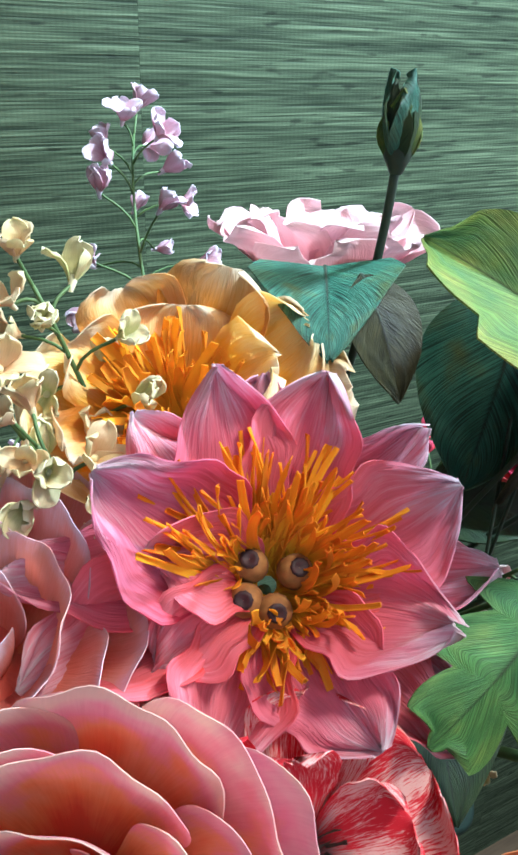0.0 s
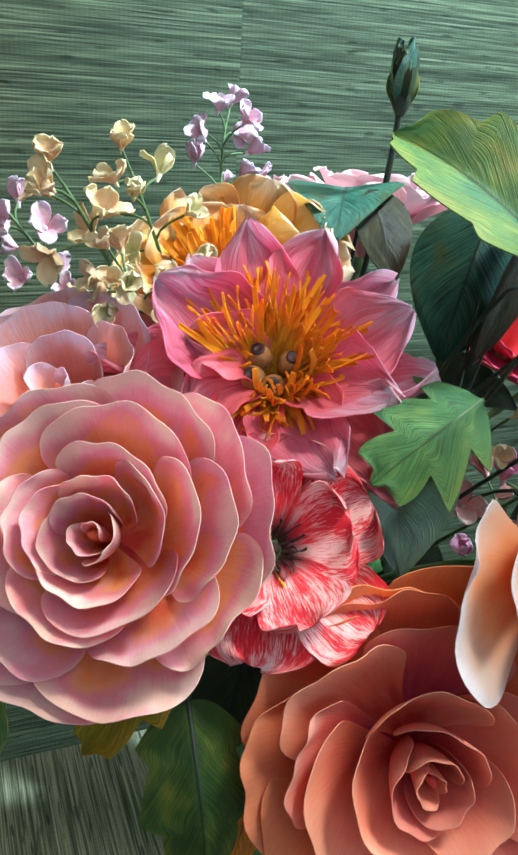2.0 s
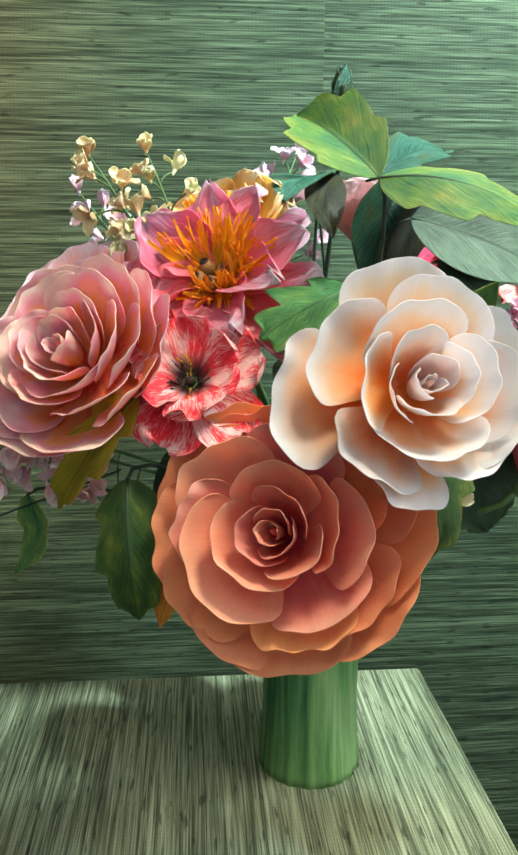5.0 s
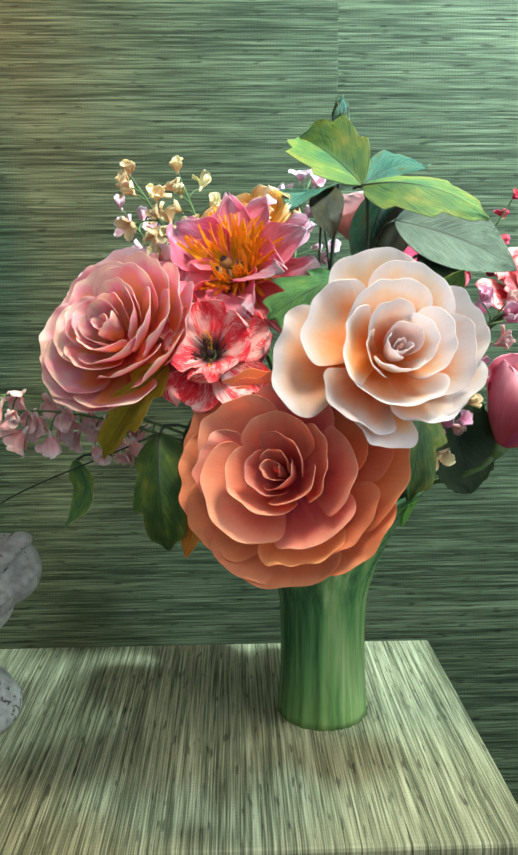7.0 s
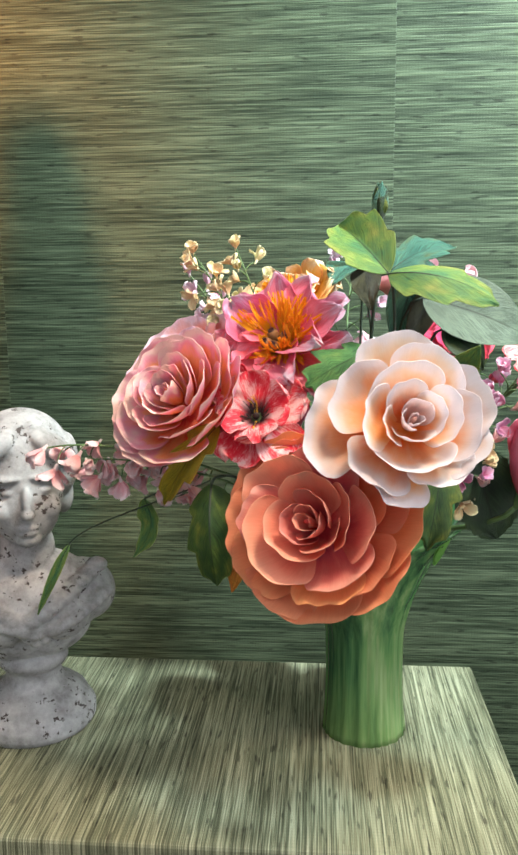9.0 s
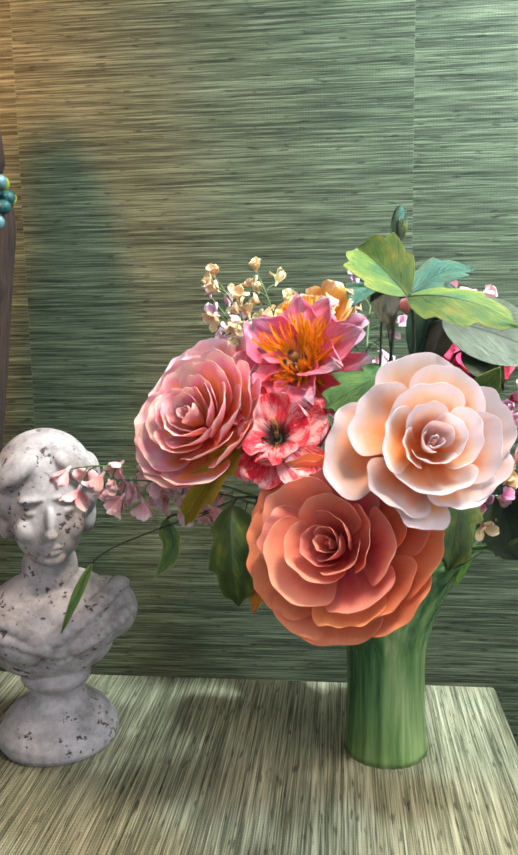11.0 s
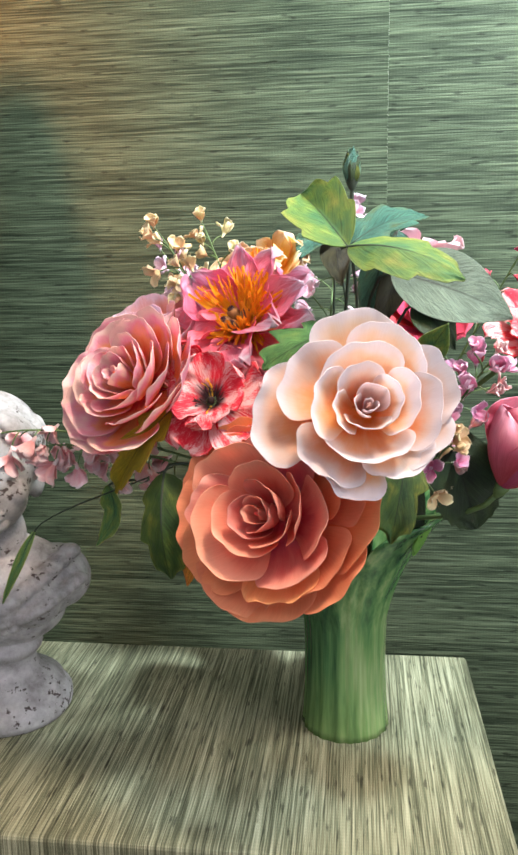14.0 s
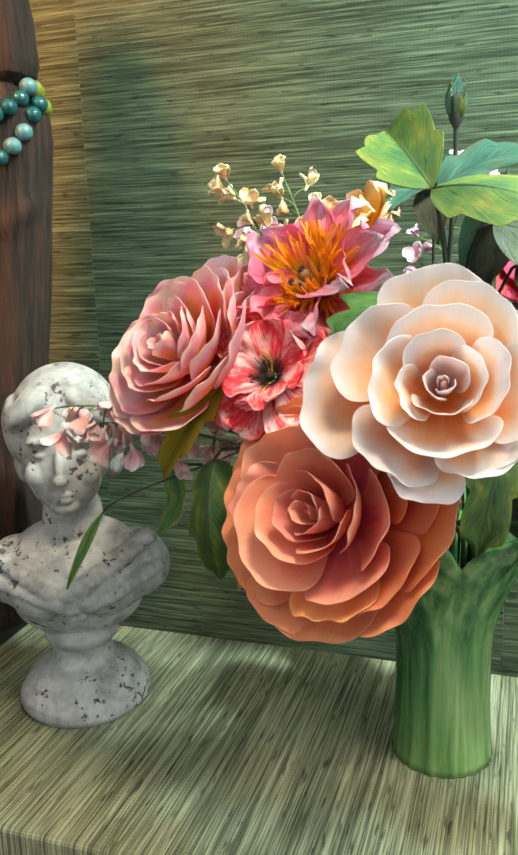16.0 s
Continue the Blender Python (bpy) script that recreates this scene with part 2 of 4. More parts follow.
PEACH = paper("peach_peony_paper", [(0.15, (0.90, 0.22, 0.13)), (0.5, (0.92, 0.38, 0.28)), (0.75, (0.91, 0.50, 0.46)), (0.92, (0.90, 0.64, 0.70)), (1.0, (0.89, 0.72, 0.82))], 0.4, 60, 0.42, 0.08, 0.2)
LILY = paper("hot_pink_crepe", [(0.0, (0.92, 0.10, 0.12)), (0.28, (0.94, 0.24, 0.32)), (0.58, (0.95, 0.30, 0.43)), (0.85, (0.96, 0.60, 0.74)), (1.0, (0.96, 0.84, 0.92))], 1.0, 20, 0.5, 0.14, 0.24, streak=0.75)
YELLOW = paper("apricot_crepe", [(0.0, (0.98, 0.46, 0.01)), (0.5, (0.98, 0.54, 0.07)), (0.78, (0.96, 0.70, 0.32)), (1.0, (0.95, 0.84, 0.66))], 0.6, 34, 0.52, 0.08, 0.22)
PALE = paper("pale_pink_crepe", [(0.0, (0.88, 0.40, 0.46)), (0.5, (0.92, 0.58, 0.63)), (1.0, (0.93, 0.74, 0.77))], 0.55, 34, 0.42, 0.12, 0.2)
STAMEN = paper("orange_fringe", [(0.0, (0.96, 0.58, 0.04)), (0.6, (0.96, 0.50, 0.02)), (1.0, (0.95, 0.36, 0.015))], 0.2, 4, 0.5, 0.05, 0.4)
GOLD = paper("golden_fringe", [(0.0, (0.93, 0.58, 0.04)), (1.0, (0.95, 0.47, 0.025))], 0.2, 4, 0.5, 0.05, 0.3)
POPPY = streaked("red_white_streaks", (0.72, 0.014, 0.035), (0.88, 0.55, 0.54))
TULIP = paper("rose_pink_paper", [(0.0, (0.66, 0.08, 0.14)), (0.5, (0.80, 0.20, 0.32)), (1.0, (0.86, 0.40, 0.52))], 0.4, 30, 0.25, 0.12, 0.2)
CERISE = paper("cerise_paper", [(0.0, (0.6, 0.03, 0.07)), (1.0, (0.80, 0.12, 0.20))], 0.4, 30, 0.2, 0.16, 0.2)
CREAM = paper("cream_blossom_paper", [(0.0, (0.80, 0.52, 0.30)), (0.5, (0.84, 0.66, 0.40)), (1.0, (0.85, 0.76, 0.50))], 0.3, 20, 0.3, 0.1, 0.3)
LIME_CREAM = paper("lime_cream_paper", [(0.0, (0.60, 0.60, 0.28)), (0.5, (0.78, 0.70, 0.42)), (1.0, (0.82, 0.78, 0.56))], 0.3, 20, 0.3, 0.1, 0.3)
LILAC = paper("lilac_blossom_paper", [(0.0, (0.75, 0.38, 0.46)), (0.5, (0.82, 0.58, 0.68)), (1.0, (0.86, 0.78, 0.88))], 0.3, 20, 0.3, 0.1, 0.3)
SHELL = paper("shell_pink_paper", [(0.0, (0.88, 0.38, 0.38)), (0.5, (0.91, 0.58, 0.58)), (1.0, (0.92, 0.78, 0.77))], 0.3, 20, 0.3, 0.08, 0.3)
ORCHID = paper("orchid_pink_paper", [(0.0, (0.74, 0.18, 0.36)), (0.5, (0.86, 0.42, 0.62)), (1.0, (0.88, 0.66, 0.80))], 0.3, 20, 0.3, 0.08, 0.3)
STEM = plain("green_stem", (0.045, 0.10, 0.03), (0.10, 0.17, 0.05), 60, 0.6, 0.2)
DARKSTEM = plain("dark_stem", (0.012, 0.025, 0.016), (0.03, 0.05, 0.03), 60, 0.6, 0.2)
POD = plain("ochre_pod", (0.20, 0.075, 0.02), (0.36, 0.17, 0.05), 160, 0.65, 0.4, depth=0.0008)
PODHOLE = plain("dark_pod_mouth", (0.012, 0.003, 0.005), (0.05, 0.008, 0.016), 200, 0.6, 0.3, depth=0.0005)
POPPYHEART = plain("dark_poppy_heart", (0.012, 0.008, 0.01), (0.05, 0.03, 0.02), 300, 0.7, 0.4, depth=0.0008)
LEAF = leafy("mid_green_leaf", (0.04, 0.17, 0.045), (0.10, 0.28, 0.07), (0.20, 0.36, 0.08), glow=0.2)
LIME = leafy("lime_leaf", (0.07, 0.25, 0.10), (0.20, 0.37, 0.08), (0.42, 0.47, 0.10), glow=0.25)
TEAL = leafy("teal_leaf", (0.03, 0.17, 0.125), (0.075, 0.27, 0.19), (0.14, 0.20, 0.07), 34, 1.0, 0.2, 0.28)
SAGE = leafy("sage_leaf", (0.12, 0.18, 0.13), (0.20, 0.285, 0.205), None, 60, 1.0, 0.12, 0.4)
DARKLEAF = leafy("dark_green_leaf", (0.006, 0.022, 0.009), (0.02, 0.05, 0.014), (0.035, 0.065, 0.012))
OLIVE = leafy("olive_leaf", (0.024, 0.085, 0.018), (0.075, 0.15, 0.022), (0.24, 0.27, 0.03), glow=0.18, dark=0.5)
MUSTARD = leafy("mustard_leaf", (0.38, 0.33, 0.02), (0.60, 0.44, 0.02), (0.62, 0.36, 0.03), glow=0.4)
ORANGELEAF = leafy("orange_sepal", (0.75, 0.20, 0.02), (0.85, 0.32, 0.03), None)
WOOD = plain("dark_carved_wood", (0.008, 0.004, 0.0025), (0.05, 0.023, 0.012), 26, 0.92, 1.0, (4, 4, 0.28), depth=0.009)
BLACK = plain("black_base", (0.008, 0.008, 0.008), (0.02, 0.018, 0.016), 20, 0.5, 0.2)


def stone():
    m, nodes, links, p = mat("weathered_plaster")
    obj = nodes.new("ShaderNodeTexCoord").outputs["Object"]
    n = noise_at(nodes, links, obj, (1, 1, 1), 34, 8, 0.7)
    r = ramp(nodes, [(0.3, (0.17, 0.16, 0.155)), (0.46, (0.32, 0.315, 0.31)), (0.66, (0.48, 0.475, 0.47))])
    links.new(n, r.inputs[0])
    pits = noise_at(nodes, links, obj, (1, 1, 1), 120, 3, 0.6)
    where = noise_at(nodes, links, obj, (1, 1, 1), 16, 3, 0.6)
    q = maths(nodes, links, "ADD", maths(nodes, links, "MULTIPLY", pits, 0.7), maths(nodes, links, "MULTIPLY", where, 0.5))
    spot = ramp(nodes, [(0.695, grey(0.0)), (0.725, grey(1.0))])
    links.new(q, spot.inputs[0])
    col = mixc(nodes, links, spot.outputs[0], r.outputs[0], (0.07, 0.055, 0.05))
    links.new(col, p.inputs["Base Color"])
    p.inputs["Roughness"].default_value = 0.85
    h = maths(nodes, links, "SUBTRACT", maths(nodes, links, "MULTIPLY", n, 0.8), maths(nodes, links, "MULTIPLY", spot.outputs[0], 0.5))
    bump(nodes, links, h, 0.5, 0.003, p.inputs["Normal"])
    return m


def glaze():
    m, nodes, links, p = mat("green_glaze")
    obj = nodes.new("ShaderNodeTexCoord").outputs["Object"]
    n = noise_at(nodes, links, obj, (1, 1, 0.06), 62, 4, 0.6)
    cloud = noise_at(nodes, links, obj, (1, 1, 0.4), 14, 3, 0.5)
    t = maths(nodes, links, "ADD", maths(nodes, links, "MULTIPLY", n, 0.75), maths(nodes, links, "MULTIPLY", cloud, 0.3))
    r = ramp(nodes, [(0.40, (0.022, 0.085, 0.034)), (0.49, (0.062, 0.18, 0.062)), (0.58, (0.14, 0.28, 0.095)), (0.68, (0.27, 0.39, 0.17))])
    links.new(t, r.inputs[0])
    sep = nodes.new("ShaderNodeSeparateXYZ")
    links.new(obj, sep.inputs[0])
    foot = ramp(nodes, [(0.0, grey(1.0)), (0.09, grey(0.0))])
    links.new(sep.outputs[2], foot.inputs[0])
    col = mixc(nodes, links, maths(nodes, links, "MULTIPLY", foot.outputs[0], 0.35), r.outputs[0], (0.22, 0.30, 0.08))
    links.new(col, p.inputs["Base Color"])
    p.inputs["Roughness"].default_value = 0.2
    p.inputs["Specular IOR Level"].default_value = 0.5
    bump(nodes, links, n, 0.3, 0.0015, p.inputs["Normal"])
    return m


STONE, GLAZE = stone(), glaze()
LIMEGLAZE = plain("lime_glaze", (0.10, 0.28, 0.05), (0.17, 0.38, 0.07), 60, 0.25, 0.1)


BEADS = [plain("teal_bead", (0.004, 0.045, 0.05), (0.02, 0.11, 0.105), 90, 0.22, 0.05), plain("sea_bead", (0.05, 0.16, 0.18), (0.14, 0.27, 0.28), 90, 0.22, 0.05),
         plain("moss_bead", (0.015, 0.045, 0.03), (0.05, 0.10, 0.055), 90, 0.22, 0.05), plain("yellow_green_bead", (0.14, 0.19, 0.02), (0.28, 0.30, 0.05), 90, 0.22, 0.05)]


# ---- mesh helpers ----
def mesh_of(name, verts, faces, material, uvs=None, smooth=True):
    me = bpy.data.meshes.new(name)
    me.from_pydata([tuple(v) for v in verts], [], faces)
    if uvs is not None:
        layer = me.uv_layers.new(name="UVMap")
        index = np.empty(len(me.loops), dtype=np.int32)
        me.loops.foreach_get("vertex_index", index)
        layer.data.foreach_set("uv", np.asarray(uvs, dtype=np.float32)[index].ravel())
    me.materials.append(material)
    if smooth:
        me.polygons.foreach_set("use_smooth", [True] * len(me.polygons))
    me.update()
    return me


def sheet(name, grid, thick, material):
    """A thin curved sheet with both faces and a rim, from a grid of points (across, along)."""
    grid = np.asarray(grid, dtype=float)
    nu, nv = grid.shape[:2]
    n = np.cross(np.gradient(grid, axis=0), np.gradient(grid, axis=1))
    n /= np.linalg.norm(n, axis=2, keepdims=True) + 1e-12
    top, low = (grid + n * thick / 2).reshape(-1, 3), (grid - n * thick / 2).reshape(-1, 3)
    k = nu * nv
    faces = []
    for i in range(nu - 1):
        for j in range(nv - 1):
            a, b, c, d = i * nv + j, (i + 1) * nv + j, (i + 1) * nv + j + 1, i * nv + j + 1
            faces += [(a, b, c, d), (k + d, k + c, k + b, k + a)]
    rim = [i * nv for i in range(nu)] + [(nu - 1) * nv + j for j in range(1, nv)] + [i * nv + nv - 1 for i in range(nu - 2, -1, -1)] + [j for j in range(nv - 2, 0, -1)]
    c = len(rim)
    for i in range(c):
        j = (i + 1) % c
        faces.append((2 * k + j, 2 * k + i, 2 * k + c + i, 2 * k + c + j))
    uv = np.stack(np.meshgrid(np.linspace(0, 1, nu), np.linspace(0, 1, nv), indexing="ij"), axis=2).reshape(-1, 2)
    return mesh_of(name, np.vstack([top, low, top[rim], low[rim]]), faces, material, np.vstack([uv, uv, uv[rim], uv[rim]]))


def wave1(x, seed):
    return np.sin(x * 1.0 + seed * 1.7) * 0.5 + np.sin(x * 2.3 + seed * 3.1) * 0.3 + np.sin(x * 4.7 + seed * 5.3) * 0.2


def blade(length, width, shape, rise=0.0, curl=0.0, bow=0.0, ruffle=0.0, seed=0, nu=11, nv=13, fold=0.0, twist=0.0, side=0.0, tipped=True):
    """A petal or leaf along +y from the origin, facing +z. shape(v): its half width, 0..1."""
    line = 1 - (1 - np.linspace(0, 1, nv)) ** 1.5 if tipped else np.linspace(0, 1, nv)
    u, v = np.meshgrid(np.linspace(-1, 1, nu), line, indexing="ij")
    step = np.diff(line)
    ang = rise + curl * line ** 1.6
    ys, zs = np.concatenate([[0], np.cumsum(np.cos(ang[1:]) * step)]) * length, np.concatenate([[0], np.cumsum(np.sin(ang[1:]) * step)]) * length
    w = np.array([shape(t) for t in line]) * width
    x = u * w[None, :]
    off = bow * width * (u ** 2) * (w[None, :] / width) + fold * np.abs(x) + ruffle * v ** 2 * (0.35 + np.abs(u)) * wave1(v * 5 + u * 3.5, seed)
    tw = twist * v
    xx = x * np.cos(tw) - off * np.sin(tw) + side * np.sin(np.pi * v)
    oo = x * np.sin(tw) + off * np.cos(tw)
    y = ys[None, :] - oo * np.sin(ang)[None, :]
    z = zs[None, :] + oo * np.cos(ang)[None, :]
    return np.stack([xx, y, z], axis=2)


def move(grid, m):
    a = np.array(m)
    return grid @ a[:3, :3].T + a[:3, 3]


def round_shape(v):
    grow = 0.18 + 0.82 * math.sin(0.5 * math.pi * min(1.0, v / 0.62)) ** 1.1
    return grow if v < 0.62 else max(0.10, math.sqrt(max(0.0, 1 - ((v - 0.62) / 0.384) ** 2.6)))


def point_shape(v):
    grow = 0.28 + 0.72 * math.sin(0.5 * math.pi * min(1.0, v / 0.55))
    return grow if v < 0.55 else max(0.05, (1 - ((v - 0.55) / 0.455) ** 1.7)) ** 0.8


def fan_shape(v):
    grow = 0.22 + 0.78 * math.sin(0.5 * math.pi * min(1.0, v / 0.82)) ** 1.1
    return grow if v < 0.82 else max(0.35, math.sqrt(max(0.0, 1 - ((v - 0.82) / 0.19) ** 2.6)))


def leaf_shape(v):
    return max(0.025, math.sin(math.pi * v ** 0.75) ** 0.85)


def lobed(teeth, depth):
    """An outline cut into lobes that swell slowly and end in a short notch."""
    def f(v):
        s = (v * teeth + 0.25) % 1.0
        lobe = s / 0.76 if s < 0.76 else 1.0 - (s - 0.76) / 0.24
        env = math.sin(math.pi * min(1.0, v) ** 0.66) ** 0.75
        return max(0.02, env * (1 - depth + depth * lobe))
    return f


def part(name, me, parent, label=""):
    ob = new(name, me)
    ob.parent = parent
    if label:
        ob["label"] = label
    return ob


def thing(name, m, label, category, group="", kind=""):
    ob = new(name)
    ob.empty_display_size = 0.02
    ob.matrix_world = m
    return tagged(ob, label, category, group, kind)


def tube(points, radii, sides=8):
    """Vertices and faces of a tapered tube along points."""
    pts = [Vector(p) for p in points]
    verts, faces, prev = [], [], None
    for i, p in enumerate(pts):
        d = (pts[min(i + 1, len(pts) - 1)] - pts[max(i - 1, 0)]).normalized()
        a = d.orthogonal().normalized() if prev is None else (prev - d * prev.dot(d)).normalized()
        prev, b = a, d.cross(a)
        r = radii[i] if isinstance(radii, (list, tuple)) else radii
        for k in range(sides):
            t = 2 * math.pi * k / sides
            verts.append(p + (a * math.cos(t) + b * math.sin(t)) * r)
    for i in range(len(pts) - 1):
        for k in range(sides):
            faces.append((i * sides + k, i * sides + (k + 1) % sides, (i + 1) * sides + (k + 1) % sides, (i + 1) * sides + k))
    faces += [tuple(range(sides))[::-1], tuple((len(pts) - 1) * sides + k for k in range(sides))]
    return verts, faces


def bezier(a, b, c, d, n=12):
    out = []
    for i in range(n + 1):
        t = i / n
        out.append(Vector(a) * (1 - t) ** 3 + Vector(b) * 3 * t * (1 - t) ** 2 + Vector(c) * 3 * t * t * (1 - t) + Vector(d) * t ** 3)
    return out


def lathe(profile, sides, wobble=0.0):
    verts, faces = [], []
    for i, (r, z) in enumerate(profile):
        for k in range(sides):
            t = 2 * math.pi * k / sides
            verts.append((r * math.cos(t), r * math.sin(t), z))
    for i in range(len(profile) - 1):
        for k in range(sides):
            faces.append((i * sides + k, i * sides + (k + 1) % sides, (i + 1) * sides + (k + 1) % sides, (i + 1) * sides + k))
    return verts, faces


def box(name, lo, hi, material, bevel=0.0, segments=2):
    bm = bmesh.new()
    bmesh.ops.create_cube(bm, size=1.0)
    for v in bm.verts:
        v.co = Vector([l + (c + 0.5) * (h - l) for c, l, h in zip(v.co, lo, hi)])
    if bevel:
        bmesh.ops.bevel(bm, geom=bm.edges[:], offset=bevel, segments=segments, affect="EDGES", profile=0.6)
    me = bpy.data.meshes.new(name)
    bm.to_mesh(me)
    bm.free()
    me.materials.append(material)
    return me


def aim(at, normal, spin=0.0):
    """A pose at a place, its z along normal."""
    q = Vector(normal).normalized().to_track_quat("Z", "Y").to_matrix().to_4x4()
    return Matrix.Translation(at) @ q @ Matrix.Rotation(radians(spin), 4, "Z")


# ---- the room ----
WALL_Y = 0.775


def structure(name, me, label):
    return tagged(new(name, me), label, "structure", kind="structure")


structure("floor", box("floor", (-2.2, -3.0, -0.1), (2.2, 1.0, 0.0), FLOORWOOD), "brown wooden floor of the room")
structure("ceiling", box("ceiling", (-2.2, -3.0, 2.6), (2.2, 1.0, 2.7), PAINT), "plain cream painted ceiling")
structure("wall_west", box("wall_west", (-2.2, -2.9, 0.0), (-2.0, WALL_Y, 2.6), PAINT), "plain cream painted side wall")
structure("wall_south_1", box("wall_south", (-2.2, -3.0, 0.0), (2.2, -2.9, 0.9), PAINT), "plain cream wall below the window")
structure("wall_south_2", box("wall_south", (-2.2, -3.0, 2.5), (2.2, -2.9, 2.6), PAINT), "plain cream wall above the window")
structure("wall_south_3", box("wall_south", (-2.2, -3.0, 0.9), (-0.9, -2.9, 2.5), PAINT), "plain cream wall beside the window")
structure("wall_south_4", box("wall_south", (1.1, -3.0, 0.9), (2.2, -2.9, 2.5), PAINT), "plain cream wall beside the window")
structure("wall_east_1", box("wall_east", (2.0, -2.9, 0.0), (2.2, WALL_Y, 1.05), PAINT), "plain cream wall below the side window")
structure("wall_east_2", box("wall_east", (2.0, -2.9, 2.45), (2.2, WALL_Y, 2.6), PAINT), "plain cream wall above the side window")
structure("wall_east_3", box("wall_east", (2.0, -2.9, 1.05), (2.2, -1.35, 2.45), PAINT), "plain cream wall beside the side window")
structure("wall_east_4", box("wall_east", (2.0, 0.25, 1.05), (2.2, WALL_Y, 2.45), PAINT), "plain cream wall beside the side window")
north = structure("wall_north", box("wall_north", (-2.2, WALL_Y + 0.004, 0.0), (2.2, WALL_Y + 0.15, 2.6), PAINT), "wall papered with green woven grasscloth")
SEAMS = [-2.0, -1.620, -0.974, -0.328, 0.318, 0.964, 1.610, 2.0]
for a, b in zip(SEAMS, SEAMS[1:]):
    part("wallpaper_panel", box("wallpaper_panel", (a + 0.0001, WALL_Y, 0.0), (b - 0.0001, WALL_Y + 0.0045, 2.6), WALL), north)

# the console, wrapped in the same cloth
TOP = 0.75
console = thing("console_table", Matrix.Identity(4), "console table wrapped in pale green woven grasscloth", "table")
part("tabletop", box("tabletop", (-1.05, 0.178, TOP - 0.06), (0.434, 0.602, TOP), TABLE, 0.007, 4), console)
part("side_panel", box("side_panel", (0.37, 0.19, 0.0), (0.426, 0.595, TOP - 0.06), TABLE, 0.004), console)
part("side_panel", box("side_panel", (-1.04, 0.19, 0.0), (-0.985, 0.595, TOP - 0.06), TABLE, 0.004), console)


# ---- flowers ----
VASE = Vector((0.262, 0.423, TOP))


def add_stem(parent, m, colour=None, radius=0.0028, bend=0.5, foot=None, start=-0.02):
    """A stem from behind the flower down into the vase."""
    inv = m.inverted()
    head = m @ Vector((0, 0, start))
    back = (m.to_3x3() @ Vector((0, 0, -1))).normalized()
    a = random.uniform(0, 6.28)
    end = foot or VASE + Vector((0.022 * math.cos(a), 0.022 * math.sin(a), 0.03))
    neck = VASE + Vector((0.035 * math.cos(a), 0.02 * math.sin(a), 0.24))
    pts = bezier(head, head + back * 0.06, neck + Vector((0, 0, 0.05)), neck, 10) + bezier(neck, neck - Vector((0, 0, 0.05)), end + Vector((0, 0, 0.1)), end, 5)[1:]
    v, f = tube([inv @ p for p in pts], radius)
    part("stem", mesh_of("stem", v, f, colour or STEM), parent)


def rose_petal(r, zt, drop, half, lip, ruffle, seed, roundness=0.30, nu=25, nv=17, dent=0.0, lean=0.0):
    """A rose petal round the flower's axis: a cupped bowl that rises steeply to its rounded, slightly rolled edge."""
    u, v = np.meshgrid(np.linspace(-1, 1, nu), np.linspace(0, 1, nv), indexing="ij")
    vv = v * (1 - roundness * (0.35 * u ** 2 + 0.65 * u ** 4) - dent * np.exp(-((u - 0.15) / 0.22) ** 2))
    zb = zt - drop
    p = [(0.10 * r, zb), (0.74 * r, zb - 0.04 * drop), (0.97 * r - 0.4 * lip, zb + 0.66 * drop), (r + lip, zt - lip * 0.75)]
    k = [(1 - vv) ** 3, 3 * vv * (1 - vv) ** 2, 3 * vv ** 2 * (1 - vv), vv ** 3]
    rad, z = sum(c * q[0] for c, q in zip(k, p)), sum(c * q[1] for c, q in zip(k, p))
    edge = vv ** 3
    rad = rad + ruffle * edge * (wave1(u * 2.6, seed) + 0.10 * np.sin(u * 13 + seed)) + lean * r * u * vv
    z = z + ruffle * edge * (wave1(u * 3.2 + 2, seed + 4) + 0.08 * np.sin(u * 11 + 2 * seed)) - lean * 0.4 * r * u * vv
    ang = u * half * (0.80 + 0.20 * np.sin(np.pi * np.clip(vv, 0, 1) * 0.60)) * (1 - 0.10 * v ** 6)
    return np.stack([rad * np.cos(ang), rad * np.sin(ang), z], axis=2)


